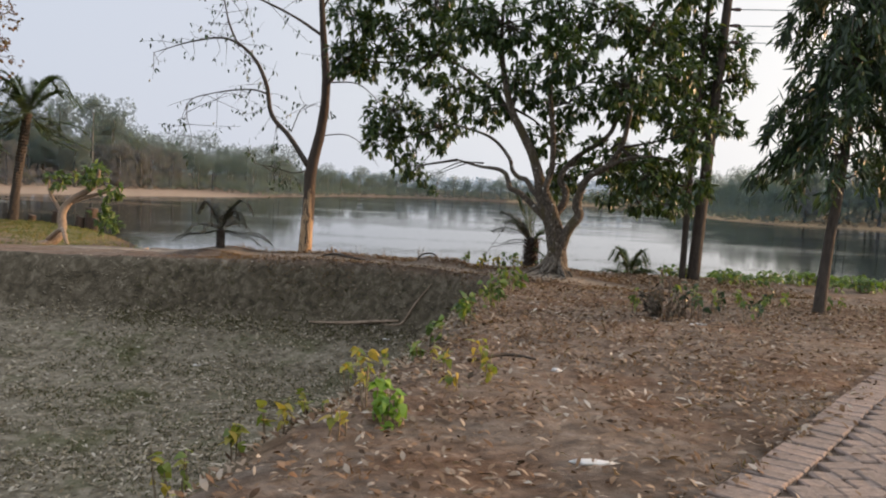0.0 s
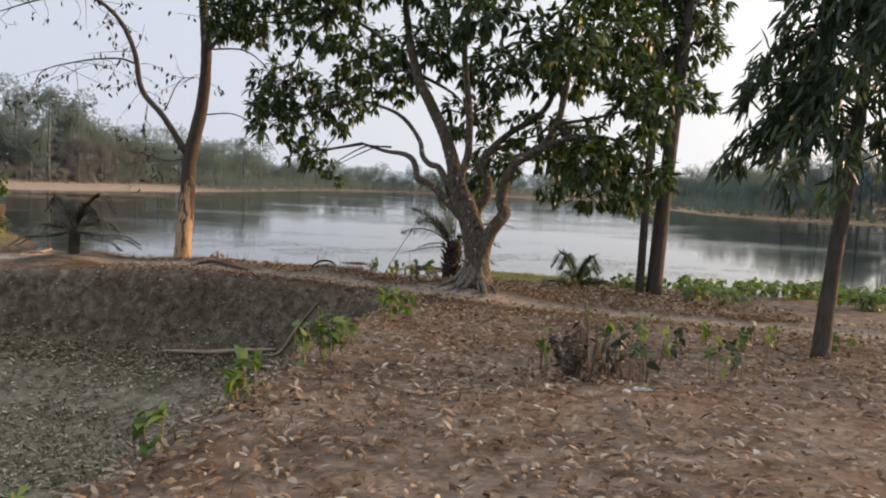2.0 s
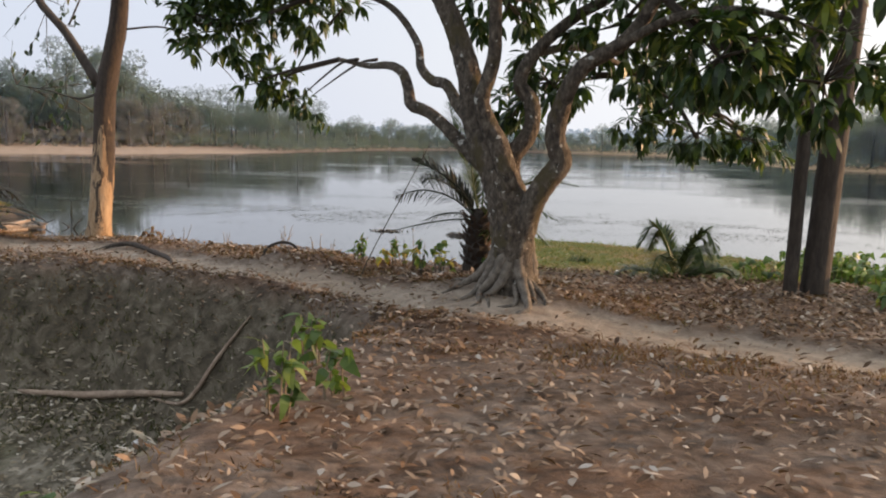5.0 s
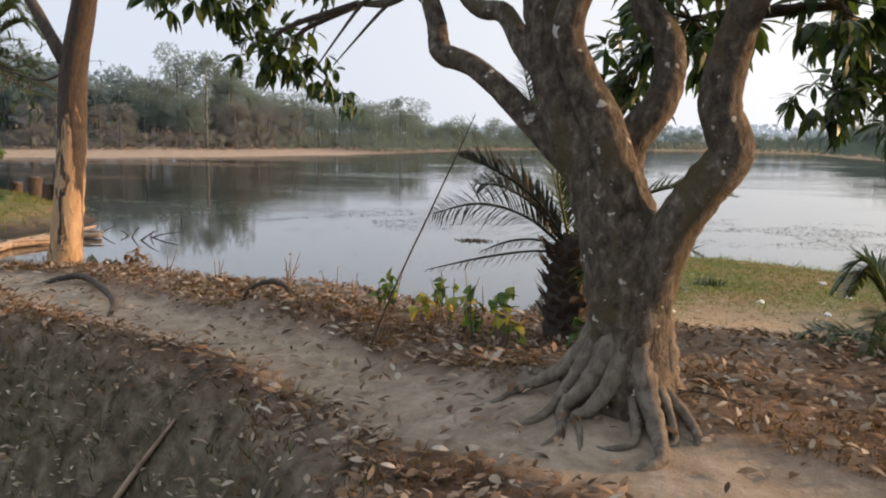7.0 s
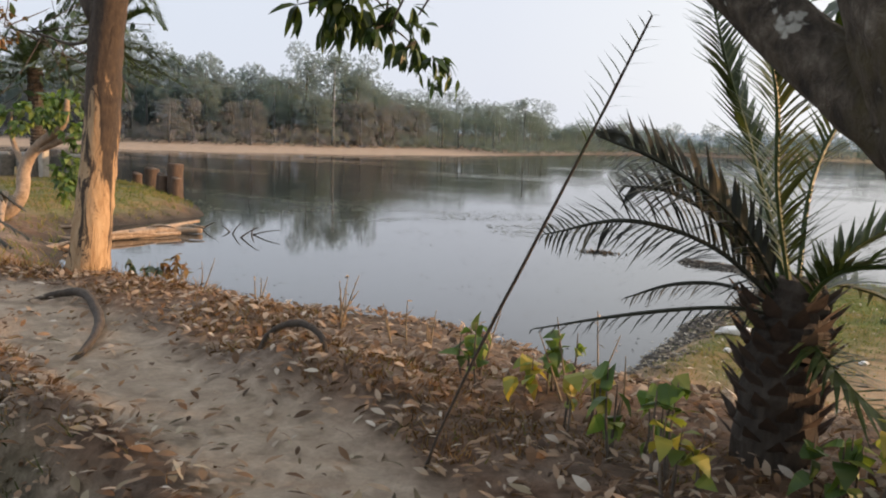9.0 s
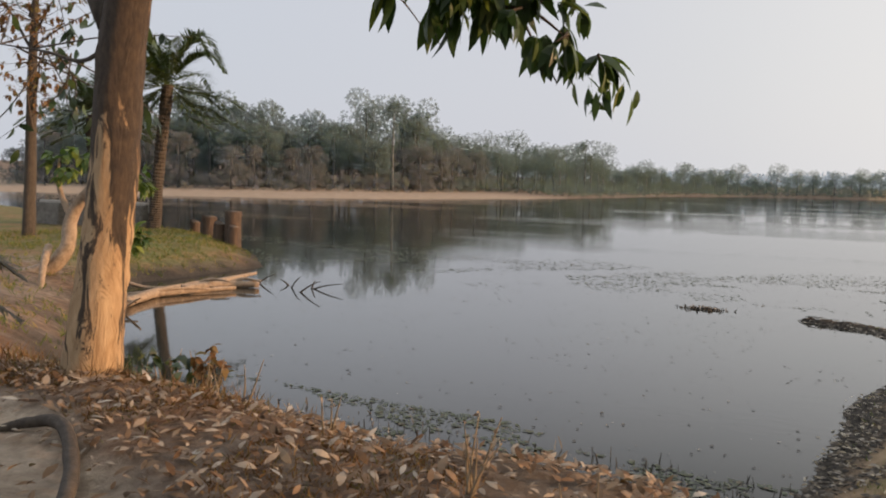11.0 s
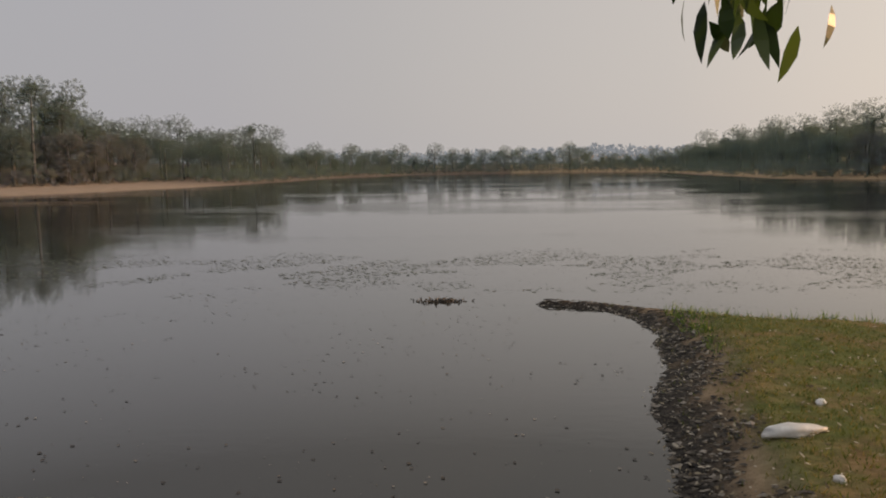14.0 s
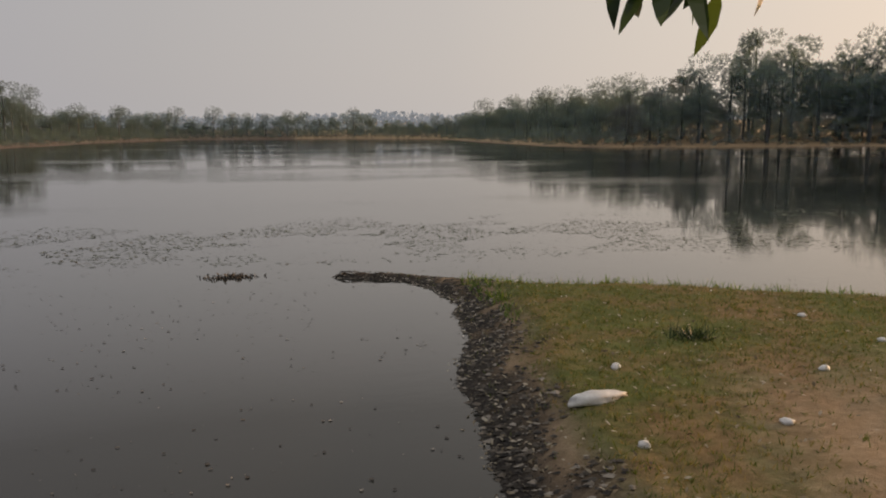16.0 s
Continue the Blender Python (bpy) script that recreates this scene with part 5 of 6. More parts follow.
# ---- weeds and shrubs, one by one ----
def weed(name, label, x, y, h, n_stems, mat, seed, leaf=0.09, width=0.055, profile="heart", spread=0.35, bare=0.35, per=6, group="", stem_mat=None, z=None):
    r = np.random.default_rng(seed)
    z = height(x, y) if z is None else z
    ob = thing(name, label, "plant", (x, y, z), group)
    gl = Geo()
    for i in range(n_stems):
        a = r.uniform(0, 6.28)
        e = np.array([x, y, z]) + [spread * h * r.uniform(0.2, 1) * math.cos(a), spread * h * r.uniform(0.2, 1) * math.sin(a), h * r.uniform(0.6, 1.1)]
        b = np.array([x + 0.03 * math.cos(a) * n_stems ** 0.5, y + 0.03 * math.sin(a) * n_stems ** 0.5, z - 0.03])
        mdl = (b + e) / 2 + r.normal(0, 0.04 * h, 3)
        g = Geo()
        sp = tube(g, [b, mdl, e], [0.006 + 0.004 * h, 0.005, 0.002], 5, 4, rng=r)
        part("stem", g.mesh("stem", stem_mat or M_STRAW_TWIG), ob)
        k = max(1, int(per * r.uniform(0.6, 1.3)))
        t = bare + (1 - bare) * r.uniform(0, 1, k) ** 0.7
        q = np.stack([np.interp(t * (len(sp) - 1), range(len(sp)), sp[:, c]) for c in range(3)], 1)
        leaves(gl, q, r.normal(0, 0.8, (k, 3)) + [0, 0, -0.15], r.normal(0, 0.4, (k, 3)) + [0, 0, 1], leaf * r.uniform(0.6, 1.25, k), width * r.uniform(0.7, 1.2, k), profile, 0.5)
    part("foliage", gl.mesh("foliage", mat, False), ob)
    return ob


weed("bright_shrub", "small lime-green shrub at the pond's rim", 0.42, 2.05, 0.24, 9, M_LEAF_LIME, 61, 0.07, 0.05, spread=0.5, bare=0.1, per=11)
for i, (x, y, h) in enumerate(((-0.11, 3.6, 0.34), (-0.35, 3.3, 0.3), (-0.3, 2.6, 0.28), (-0.3, 2.1, 0.26), (0.05, 2.9, 0.3), (0.95, 3.1, 0.16), (0.7, 2.85, 0.14), (0.25, 2.3, 0.34), (-0.75, 1.7, 0.36), (-0.55, 1.35, 0.3), (-0.9, 2.3, 0.3), (0.55, 3.4, 0.24), (0.82, 3.75, 0.26), (-0.5, 1.95, 0.24), (0.15, 1.75, 0.2))):
    weed("seedling", "spindly weed with yellow-green leaves on the slope", x, y, h, 3, M_LEAF_YELLOW, 62 + i, 0.07, 0.05, bare=0.5, per=5, group="weeds on the pond slope")
for i, (x, y, h, n) in enumerate(((0.95, 7.35, 0.42, 6), (0.75, 7.0, 0.35, 4), (1.05, 9.6, 0.35, 5), (1.25, 10.0, 0.3, 4), (0.6, 6.2, 0.28, 4), (0.36, 5.3, 0.3, 3), (0.65, 5.95, 0.3, 4), (0.9, 8.2, 0.22, 3), (0.95, 10.6, 0.3, 4), (0.7, 11.2, 0.28, 4), (0.3, 4.2, 0.2, 3))):
    weed("leafy_weed", "green broad-leaved weed on the pond edge", x, y, h, n, M_LEAF_WEED, 80 + i, 0.10, 0.06, bare=0.25, per=7, group="weeds on the pond edge")
weed("dry_shrub", "tangled half-dead shrub with bare grey stems", 2.95, 7.35, 0.42, 34, M_WITHER, 95, 0.08, 0.026, "lance", spread=0.9, bare=0.05, per=11, stem_mat=M_TWIG)
for i, (x, y, h) in enumerate(((2.6, 7.55, 0.38), (3.25, 7.55, 0.42), (3.5, 7.75, 0.4), (3.35, 7.3, 0.3), (3.05, 7.75, 0.72))):
    weed("shrub_shoot", "dark green leafy shoot in the dry shrub", x, y, h, 3, M_LEAF_DARK if i % 2 else M_LEAF_WEED, 96 + i, 0.10, 0.055, bare=0.55, per=5, group="shoots in the dry shrub", stem_mat=M_TWIG)
for i in range(7):
    a = i * 0.9
    g = Geo()
    x, y = 2.93 + 0.07 * math.cos(a * 2.2), 7.5 + 0.07 * math.sin(a * 2.2)
    ob = thing("bare_stem", "bare upright grey dead stem", "plant", (x, y, height(x, y)), "bare stems in the shrub")
    tube(g, [(x, y, height(x, y) - 0.02), (x + 0.02, y, 2.0), (x + 0.03 * math.cos(a), y + 0.03, 2.12 + 0.16 * math.sin(i * 2.1))], [0.008, 0.007, 0.004], 5, 3)
    part("stem", g.mesh("stem", M_TWIG), ob)
for i, (x, y, h) in enumerate(((4.75, 9.25, 0.26), (4.55, 8.9, 0.22), (3.95, 7.4, 0.36), (4.2, 7.75, 0.2), (4.9, 9.0, 0.3), (4.3, 9.3, 0.2), (3.85, 8.3, 0.3), (3.6, 8.8, 0.28), (5.55, 8.95, 0.3), (4.35, 8.6, 0.18))):
    weed("trailside_weed", "small dusty weed on the clearing", x, y, h, 3, M_LEAF_WEED if i % 3 else M_LEAF_DARK, 110 + i, 0.085, 0.055, bare=0.4, per=5, group="weeds on the clearing")
# heart-leaved creeper round the palm
for i, (x, y, h, m) in enumerate(((0.15, 15.1, 0.34, 0), (0.4, 15.0, 0.22, 1), (0.75, 14.75, 0.26, 1), (1.0, 14.45, 0.34, 0), (1.12, 14.3, 0.36, 0), (1.85, 14.3, 0.3, 1), (1.95, 14.55, 0.36, 1), (1.7, 14.35, 0.28, 0), (1.25, 14.1, 0.24, 1), (0.55, 15.2, 0.3, 0))):
    weed("heart_leaf_weed", "creeper with heart-shaped green and yellow leaves", x, y, h, 4, M_LEAF_YELLOW if m else M_LEAF_WEED, 130 + i, 0.082, 0.07, bare=0.35, per=5, group="creepers beside the palm", stem_mat=M_TWIG)
# dry wands along the bank's edge
for i, (x, y, h) in enumerate(((-1.05, 15.75, 0.32), (-0.95, 15.8, 0.26), (-0.5, 15.6, 0.3), (-0.4, 15.7, 0.22), (-2.6, 16.3, 0.28), (-1.9, 16.1, 0.2), (-3.1, 16.6, 0.24), (0.0, 15.5, 0.3), (0.65, 15.1, 0.4), (0.85, 14.95, 0.45))):
    weed("dry_wand", "dry branching grass stem on the bank", x, y, h, 3, M_DEAD, 150 + i, 0.03, 0.012, "lance", 0.6, 0.4, 3, "dry stems on the bank")
weed("water_sapling", "thin sapling with yellowing leaves above the shallows", -4.75, 18.3, 0.55, 1, M_LEAF_YELLOW, 165, 0.08, 0.05, bare=0.85, per=6, z=0.0)
weed("tree_foot_shrub", "dark leafy shrub behind the peeling tree", -3.9, 17.15, 0.5, 8, M_LEAF_DARK, 166, 0.10, 0.06, spread=0.7, bare=0.2, per=8)
weed("tree_foot_shrub", "reddish dry shrub beside the peeling tree", -3.25, 16.75, 0.3, 7, M_RUST, 167, 0.07, 0.04, spread=0.6, bare=0.2, per=8)
# bed of big-leaved weeds at the water on the sunny side
r = np.random.default_rng(27)
bed = weed("broad_weed", "lush big-leaved green weed at the water's edge", 7.2, 20.2, 0.62, 9, M_LEAF_WEED, 170, 0.17, 0.11, spread=0.6, bare=0.4, per=6, group="weed bed by the water", z=0.0)
for i in range(64):
    x, y = r.uniform(7.0, 13.2), r.uniform(19.4, 22.5)
    sc = r.uniform(0.75, 1.2)
    c = copy_thing(bed, pose(x, y, height(x, y), 0, 0, r.uniform(0, 360)))
    c.scale = (sc, sc, sc)
bed.location.z = height(7.2, 20.2)
low = weed("low_weed", "low green weed on the bank's lip", 5.6, 14.6, 0.28, 5, M_LEAF_WEED, 171, 0.13, 0.08, spread=0.6, bare=0.3, per=5, group="weeds on the bank's lip")
for i in range(26):
    x, y = r.uniform(5.2, 9.0), r.uniform(13.3, 15.4)
    copy_thing(low, pose(x, y, height(x, y), 0, 0, r.uniform(0, 360)))
for i in range(9):
    x, y = r.uniform(3.0, 5.0), r.uniform(15.2, 16.6)
    copy_thing(low, pose(x, y, height(x, y), 0, 0, r.uniform(0, 360)))
g = Geo()
m = 140
q = np.stack([r.normal(2.95, 0.12, m), r.normal(23.9, 0.1, m), np.full(m, 0.27)], 1)
leaves(g, q, r.normal(0, 0.5, (m, 3)) + [0, 0, 1], r.normal(0, 1, (m, 3)), r.uniform(0.1, 0.26, m), 0.012, "blade", 0.4)
ob = thing("grass_tussock", "dark upright grass tussock on the spit", "grass", (2.95, 23.9, 0.28))
part("tuft", g.mesh("tuft", M_LEAF_DARK, False), ob)


# ---- wood lying about ----
def log(name, label, pts, radii, mat, category="driftwood", group="", rough=0.08):
    ob = thing(name, label, category, pts[0], group)
    g = Geo()
    tube(g, pts, radii, 9, 6, rough)
    part("stem", g.mesh("stem", mat), ob)
    return ob


def hz(x, y, up=0.0):
    return (x, y, height(x, y) + up)


log("arched_root", "dark curved root arching over the trail edge", [hz(-3.3, 15.4, -0.02), hz(-3.1, 15.5, 0.04), hz(-2.85, 15.5, 0.06), hz(-2.4, 15.2, 0.05), hz(-2.05, 14.85, 0.045), hz(-1.85, 14.55, 0.01), hz(-1.8, 14.4, -0.03)], [0.016, 0.024, 0.03, 0.03, 0.025, 0.016, 0.006], M_DARK_BARK, "root")
log("looped_root", "dark looped root on an earth hump", [hz(-0.95, 14.85, -0.05), hz(-0.88, 14.88, 0.07), hz(-0.72, 14.88, 0.09), hz(-0.55, 14.82, 0.06), hz(-0.45, 14.75, -0.05)], [0.016, 0.018, 0.018, 0.016, 0.01], M_DARK_BARK, "root")
log("fallen_branch", "long grey fallen branch on the pond slope", [hz(-2.9, 13.35, 0.04), hz(-2.2, 13.3, 0.06), hz(-1.6, 13.25, 0.06), hz(-1.05, 13.1, 0.04)], [0.02, 0.035, 0.035, 0.02], M_DRIFT, "branch")
log("fallen_branch", "pale bent dead branch on the pond slope", [hz(-1.4, 13.2, 0.03), hz(-1.0, 13.05, 0.05), hz(-0.75, 13.2, 0.06), hz(-0.45, 13.25, 0.03)], [0.012, 0.02, 0.02, 0.008], M_DRIFT, "branch")
log("fallen_branch", "short dead branch among leaves on the clearing", [hz(0.75, 3.9, 0.02), hz(1.05, 4.1, 0.05), hz(1.3, 4.1, 0.03)], [0.012, 0.016, 0.008], M_DARK_BARK, "branch")
for pts, radii in (
        ([(-12.38, 23.99, 0.1), (-12.91, 25.23, 0.1), (-13.2, 26.68, 0.1), (-13.25, 27.7, 0.1), (-13.61, 29.14, 0.1)], [0.1, 0.095, 0.085, 0.07, 0.04]),
        ([(-13.01, 26.03, 0.08), (-13.01, 26.72, 0.08), (-12.82, 27.29, 0.08), (-12.18, 27.59, 0.08)], [0.1, 0.095, 0.085, 0.07]),
        ([(-14.32, 22.01, 0.15), (-14.33, 23.0, 0.15), (-14.46, 23.83, 0.15), (-15.84, 25.5, 0.15)], [0.1, 0.095, 0.085, 0.07]),
        ([(-12.36, 21.39, 0.08), (-12.37, 22.33, 0.08), (-12.52, 23.49, 0.08), (-12.88, 25.19, 0.08), (-12.24, 26.88, 0.08)], [0.1, 0.095, 0.085, 0.07, 0.04])):
    ob = log("driftwood_log", "bleached driftwood limb lying in the shallows", pts, radii, M_DRIFT, group="driftwood in the shallows", rough=0.12)
    g = Geo()
    q = pts[2]
    tube(g, [q, (q[0] + 0.25, q[1] + 0.2, q[2] + 0.12), (q[0] + 0.75, q[1] + 0.25, q[2] + 0.1)], [0.05, 0.04, 0.015], 7, 4, 0.1)
    part("side_branch", g.mesh("side_branch", M_DRIFT), ob)
rd = np.random.default_rng(61)
for x, y, a, n, r0 in ((-14.6, 23.2, 20, 5, 0.07), (-14.0, 24.6, 35, 4, 0.05), (-15.2, 25.6, 25, 5, 0.06)):
    pts, way = [(x, y, 0.1)], radians(a)
    for k in range(n):
        way += rd.normal(0, 0.35)
        pts.append((pts[-1][0] + 0.62 * math.cos(way), pts[-1][1] + 0.62 * math.sin(way), max(0.03, 0.1 + rd.normal(0, 0.07))))
    log("driftwood_log", "crooked bleached branch heaped in the shallows", pts, [r0 * f for f in np.linspace(1, 0.3, n + 1)], M_DRIFT, group="driftwood in the shallows", rough=0.12)
br = thing("sunken_branch", "thin dark dead branch poking out of the water", "branch", (-11.63, 28.08, 0))
for pts in (
        [(-11.63, 28.08, -0.04), (-11.5, 28.08, 0.26), (-11.36, 28.08, 0.47)],
        [(-11.88, 28.34, -0.04), (-12.03, 28.34, 0.14), (-12.17, 28.34, 0.23)],
        [(-11.04, 27.63, -0.04), (-10.75, 27.63, 0.27), (-10.46, 27.63, 0.49)],
        [(-11.17, 28.24, -0.04), (-10.72, 28.24, 0.18), (-10.26, 28.24, 0.3)],
        [(-11.16, 28.24, -0.04), (-11.1, 28.24, 0.2), (-11.05, 28.24, 0.34)],
        [(-12.82, 28.29, -0.04), (-12.56, 28.29, 0.23), (-12.3, 28.29, 0.41)]):
    g = Geo()
    tube(g, [(x, y, z * 0.6) for x, y, z in pts], [0.022, 0.017, 0.007], 6, 5, 0.08)
    part("twig", g.mesh("twig", M_DARK_BARK), br)

# ---- low bank: stumps, tubs, crooked tree ----
rng = np.random.default_rng(28)
for x, y, h, rr in ((-18.4, 33.5, 1.15, 0.27), (-18.9, 33.4, 0.6, 0.2), (-18.0, 33.1, 0.65, 0.18), (-20.9, 35.0, 0.75, 0.26), (-23.3, 36.7, 0.6, 0.2)):
    z = max(height(x, y), -0.3)
    ob = thing("tree_stump", "sawn dark weathered tree stump at the water", "stump", (x, y, z), "stumps on the low bank")
    g = Geo()
    tube(g, [(x, y, z - 0.3), (x, y, z + h * 0.5), (x + 0.03, y, z + h - 0.02), (x + 0.03, y, z + h)], [rr * 1.1, rr, rr * 0.98, rr * 0.9], 14, 4, 0.05)
    part("trunk", g.mesh("trunk", M_STUMP), ob)
    g = Geo()
    tube(g, [(x + 0.03, y, z + h - 0.005), (x + 0.03, y, z + h + 0.012)], [rr * 0.8, rr * 0.78], 14, 1)
    part("cut_face", g.mesh("cut_face", M_ROOT), ob, "pale sawn face")
for x, y, w, h, pale in ((-27.0, 33.2, 1.5, 0.85, 0), (-24.9, 33.6, 0.35, 1.2, 1), (-25.6, 33.6, 1.0, 0.85, 0), (-23.4, 34.0, 1.1, 0.85, 0), (-22.6, 34.0, 0.3, 1.0, 1)):
    z = height(x, y)
    bm = bmesh.new()
    bmesh.ops.create_cube(bm, size=1.0)
    bmesh.ops.scale(bm, vec=(w, 0.6 if not pale else 0.3, h), verts=bm.verts)
    bmesh.ops.translate(bm, vec=(x, y, z + h / 2 - 0.05), verts=bm.verts)
    for v in bm.verts:
        if v.co.z < z:
            v.co.x = x + (v.co.x - x) * 0.82
    bmesh.ops.bevel(bm, geom=bm.edges[:], offset=0.04, segments=2, affect="EDGES")
    me = bpy.data.meshes.new("body")
    bm.to_mesh(me)
    bm.free()
    me.materials.append(M_PALE_POST if pale else M_TUB)
    ob = thing("concrete_post" if pale else "concrete_tub", "pale squat concrete post on the low bank" if pale else "stained grey concrete planting tub under the palms", "post" if pale else "planter", (x, y, z), "concrete posts" if pale else "concrete tubs")
    part("body", me, ob)
    if not pale:
        g = Geo()
        tube(g, [(x - w * 0.46, y, z + h - 0.03), (x + w * 0.46, y, z + h - 0.03)], [0.09, 0.09], 8, 4, 0.08)
        part("rim", g.mesh("rim", M_PALE_POST), ob)
ct = thing("crooked_tree", "crooked bleached tree with few green leaves", "tree", (-14.6, 24.0, height(-14.6, 24.0)))
for pts, radii in (([(-15.6, 23.3, 0.35), (-14.8, 24.0, 0.55), (-14.5, 24.3, 1.0), (-14.6, 24.5, 1.6), (-14.3, 24.6, 2.1), (-13.5, 24.6, 2.6), (-13.3, 24.6, 3.2)], [0.15, 0.17, 0.16, 0.14, 0.12, 0.09, 0.05]), ([(-14.4, 24.6, 2.0), (-13.7, 24.7, 2.25), (-12.9, 24.7, 2.45)], [0.09, 0.07, 0.03]), ([(-14.8, 24.0, 0.7), (-14.1, 23.6, 1.1), (-13.7, 23.2, 0.8), (-13.4, 22.9, 0.3)], [0.09, 0.08, 0.07, 0.05]), ([(-14.6, 24.5, 1.6), (-15.1, 24.6, 2.3), (-15.2, 24.7, 2.9)], [0.07, 0.05, 0.02])):
    limb(ct, pts, radii, M_DRIFT, "limb", 10, 5, 0.06)
g = Geo()
whorls(g, None, [(-13.3, 24.6, 3.1), (-12.9, 24.6, 2.4), (-13.0, 24.3, 1.7), (-14.9, 24.6, 2.75), (-12.8, 24.3, 1.3), (-13.6, 24.3, 2.9)], 0.45, 20, 0.22, 0.13, rng, 0.5, 6, "heart")
part("foliage", g.mesh("foliage", M_LEAF_WEED, False), ct)
# leafy boughs of a reddish tree over the low bank
rt = thing("russet_tree", "thin-crowned tree with small russet leaves", "tree", (-22.5, 29.0, height(-22.5, 29.0)))
limb(rt, [(-22.5, 29.0, 0.4), (-22.3, 29.0, 3), (-21.8, 28.8, 6), (-21.2, 28.6, 8.5)], [0.2, 0.16, 0.12, 0.06], M_DARK_BARK, "trunk")
tw, g = Geo(), Geo()
rblobs = [(-20.2, 28.2, 8.3), (-19.4, 28.0, 7.5), (-20.6, 28.1, 6.8), (-19.6, 28.0, 9.0), (-21.5, 28.4, 9.4), (-20.4, 28.0, 5.6), (-21.4, 28.4, 5.0), (-22.6, 28.6, 7.4)]
for c in rblobs:
    tube(tw, [(-21.9, 28.8, c[2] - 1.2), ((-21.9 + c[0]) / 2, 28.5, c[2] - 0.3), c], [0.05, 0.03, 0.012], 6, 4)
whorls(g, tw, rblobs, 1.1, 46, 0.17, 0.09, rng, 0.3, 5)
part("twig_spray", tw.mesh("twig_spray", M_DARK_BARK), rt)
part("crown", g.mesh("crown", M_RUST, False), rt, "small russet leaves")


# ---- rubbish ----
def crumpled(name, label, x, y, sx, sy, sz, seed, rot=0.0):
    r = np.random.default_rng(seed)
    bm = bmesh.new()
    bmesh.ops.create_icosphere(bm, subdivisions=3, radius=1.0)
    c, s = math.cos(rot), math.sin(rot)
    z = height(x, y)
    for v in bm.verts:
        k = 1 + 0.28 * noise.noise(v.co * 2.1 + Vector((seed, 0, 0))) + 0.16 * noise.noise(v.co * 5.3 + Vector((0, seed, 0)))
        taper = 1 - 0.35 * v.co.x
        px, py, pz = v.co.x * sx * k, v.co.y * sy * k * taper, max(v.co.z, -0.3) * sz * k * taper
        v.co = Vector((x + c * px - s * py, y + s * px + c * py, z + sz * 0.28 + pz))
    me = bpy.data.meshes.new("sheet")
    bm.to_mesh(me)
    bm.free()
    me.materials.append(M_PLASTIC)
    me.polygons.foreach_set("use_smooth", [True] * len(me.polygons))
    ob = thing(name, label, "litter", (x, y, z))
    part("sheet", me, ob)


crumpled("plastic_bag", "crumpled dirty white plastic bag on the grass", 1.02, 21.9, 0.30, 0.09, 0.07, 3, 0.25)
crumpled("plastic_scrap", "white plastic scrap beside the dry shrub", 3.3, 7.02, 0.075, 0.03, 0.018, 5, 0.1)
crumpled("plastic_scrap", "small white plastic scrap among leaves", 3.17, 6.92, 0.035, 0.03, 0.015, 6, 0.9)
crumpled("plastic_scrap", "flat white scrap on the pond bed", -4.46, 11.44, 0.09, 0.06, 0.02, 7, 0.4)
crumpled("plastic_scrap", "white paper scrap on the clearing", 1.45, 3.75, 0.04, 0.03, 0.02, 8, 0.4)
crumpled("plastic_scrap", "thin pale scrap on the bare earth", 1.52, 1.6, 0.12, 0.035, 0.012, 9, 0.1)
crumpled("plastic_scrap", "pale scrap on the pond slope", -1.2, 12.6, 0.08, 0.05, 0.02, 10, 0.2)
for i, (x, y) in enumerate(((4.87, 24.59), (0.95, 20.8), (2.29, 21.05), (3.6, 22.4), (1.6, 22.9), (4.4, 21.6), (5.0, 23.3))):
    crumpled("pale_stone", "small pale stone on the spit's grass", x, y, 0.06, 0.045, 0.035, 20 + i, i)
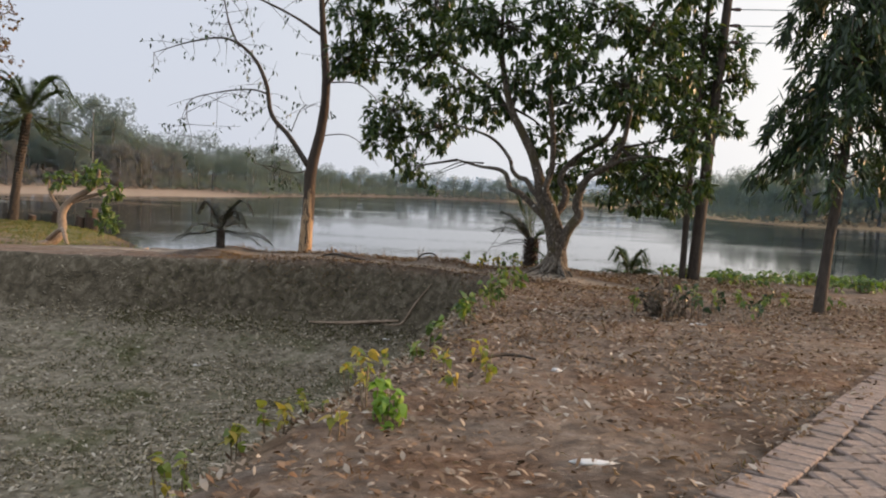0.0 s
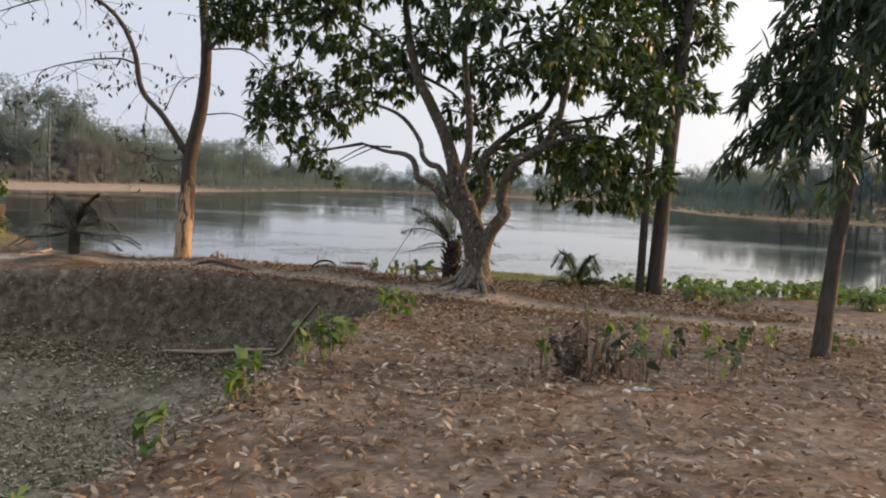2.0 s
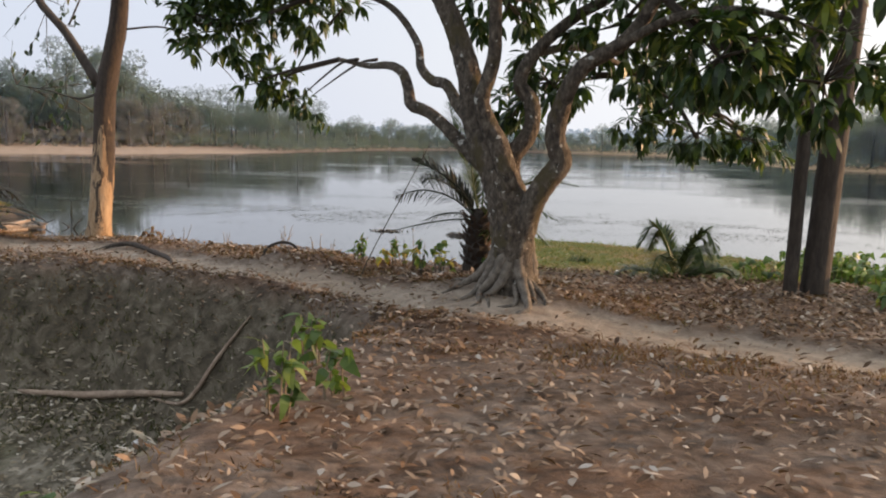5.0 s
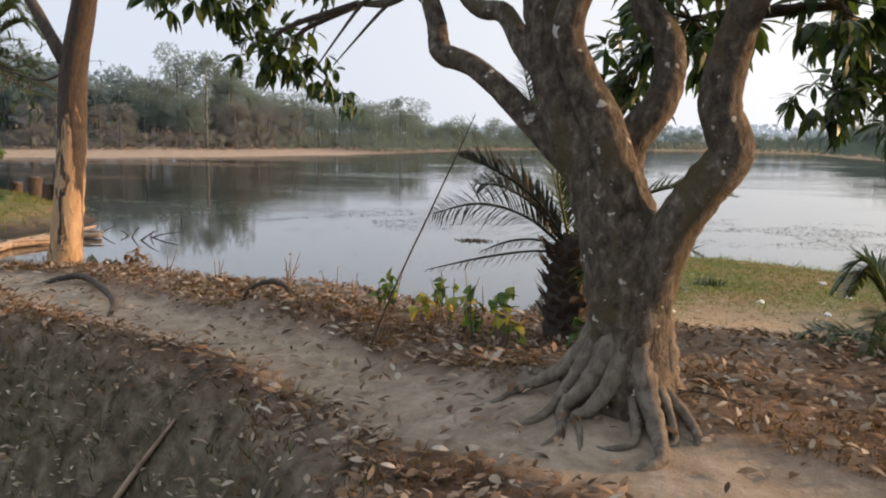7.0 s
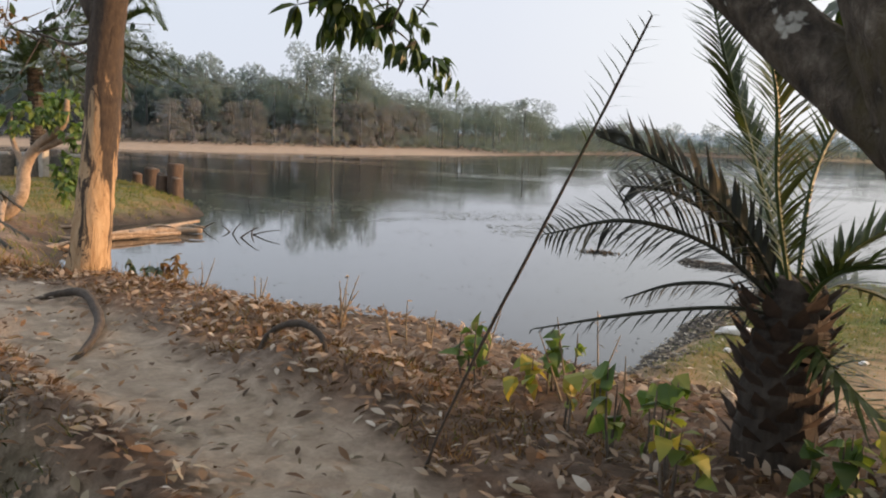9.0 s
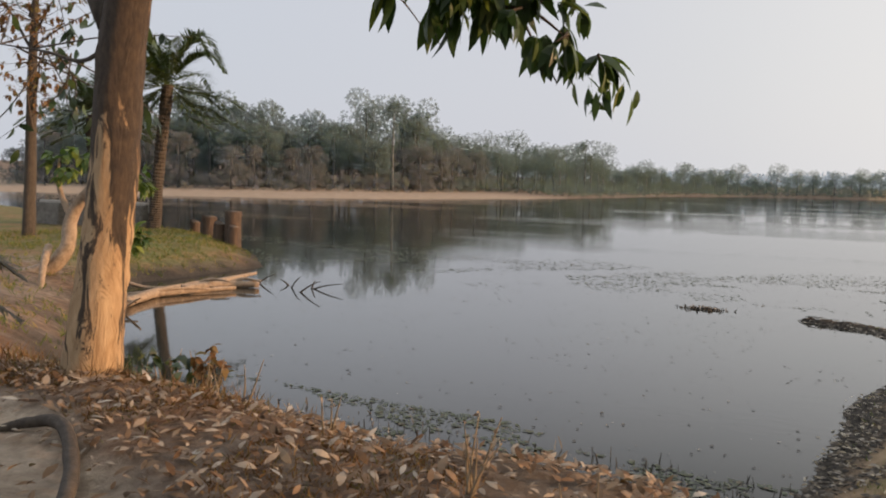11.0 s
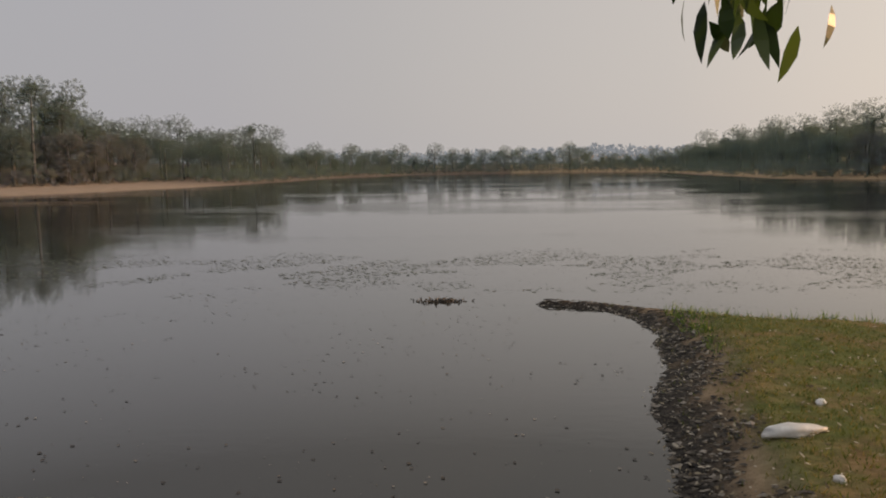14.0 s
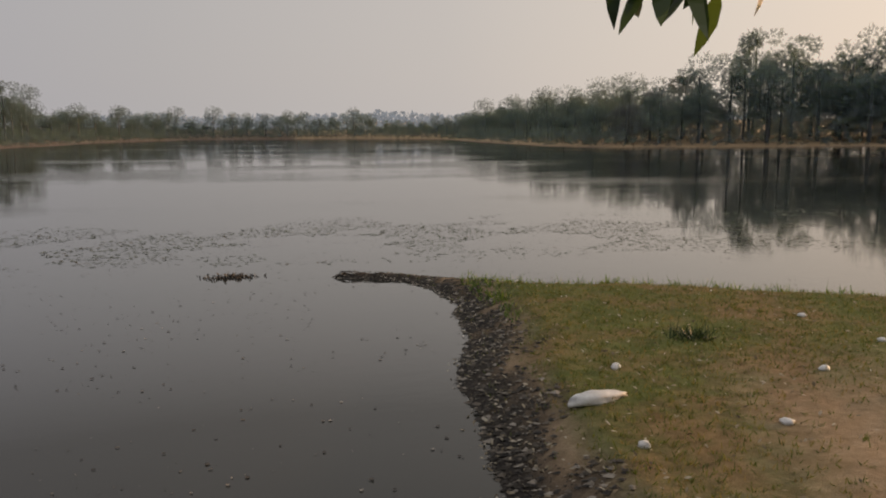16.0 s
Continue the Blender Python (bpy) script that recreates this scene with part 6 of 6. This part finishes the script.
# tiny white box at the edge of the far beach, standing for an unclear speck
for x, y in ((-91, 92),):
    z = height(x, y)
    bm = bmesh.new()
    bmesh.ops.create_cube(bm, size=1.0)
    bmesh.ops.scale(bm, vec=(1.6, 1.2, 0.8), verts=bm.verts)
    bmesh.ops.translate(bm, vec=(x, y, z + 0.35), verts=bm.verts)
    bmesh.ops.bevel(bm, geom=bm.edges[:], offset=0.12, segments=2, affect="EDGES")
    me = bpy.data.meshes.new("hull")
    bm.to_mesh(me)
    bm.free()
    me.materials.append(M_PLASTIC)
    ob = thing("white_boat", "tiny white box standing for an unclear speck on the far beach", "boat", (x, y, z))
    part("hull", me, ob)

# ---- brick paving ----
pave = tagged(new("pavement"), "worn brick path laid in herringbone with a soldier edge", "pavement", kind="structure")
pave.location = (3.2, 2.2, 1.7)


def brick_mesh(l, w, h):
    bm = bmesh.new()
    bmesh.ops.create_cube(bm, size=1.0)
    bmesh.ops.scale(bm, vec=(l, w, h), verts=bm.verts)
    bmesh.ops.bevel(bm, geom=[e for e in bm.edges if all(v.co.z > 0 for v in e.verts)], offset=0.008, segments=1, affect="EDGES")
    me = bpy.data.meshes.new("brick")
    bm.to_mesh(me)
    bm.free()
    me.materials.append(M_BRICK)
    return me


r = np.random.default_rng(29)
brick = brick_mesh(0.235, 0.105, 0.07)
E0, E1 = np.array([1.55, 0.62]), np.array([4.75, 5.2])
ev = (E1 - E0) / np.linalg.norm(E1 - E0)
en = np.array([ev[1], -ev[0]])
bend = lambda s: 0.06 * np.sin(s * 0.9 + 0.2) - 0.06
edge_angle = math.degrees(math.atan2(en[1], en[0]))


def lay(s, d, turn):
    p = E0 + ev * s + en * (d + bend(s))
    ob = new("brick", brick)
    ob.parent = pave
    ob.matrix_parent_inverse = Matrix.Translation((-3.2, -2.2, -1.7))
    ob.matrix_basis = pose(p[0], p[1], height(p[0], p[1]) - 0.012 + r.normal(0, 0.004), r.normal(0, 1.2), r.normal(0, 1.2), edge_angle + turn + r.normal(0, 2.0))


for i in range(48):
    lay(0.116 * i, 0.12, 0)
for i in range(-2, 30):
    for j in range(-14, 22):
        # herringbone cells, at 45 degrees to the edge
        a, b = i * 0.245 + j * 0.1225, j * 0.1225
        for t, (oa, ob_) in ((0, (0, 0)), (90, (0.184, 0.061))):
            u, v = a + oa - 1.2, b + ob_
            s, d = (u - v) * 0.7071 + 1.0, (u + v) * 0.7071
            if 0 < s < 5.5 and 0.33 < d < 1.45:
                lay(s, d, t + 45)
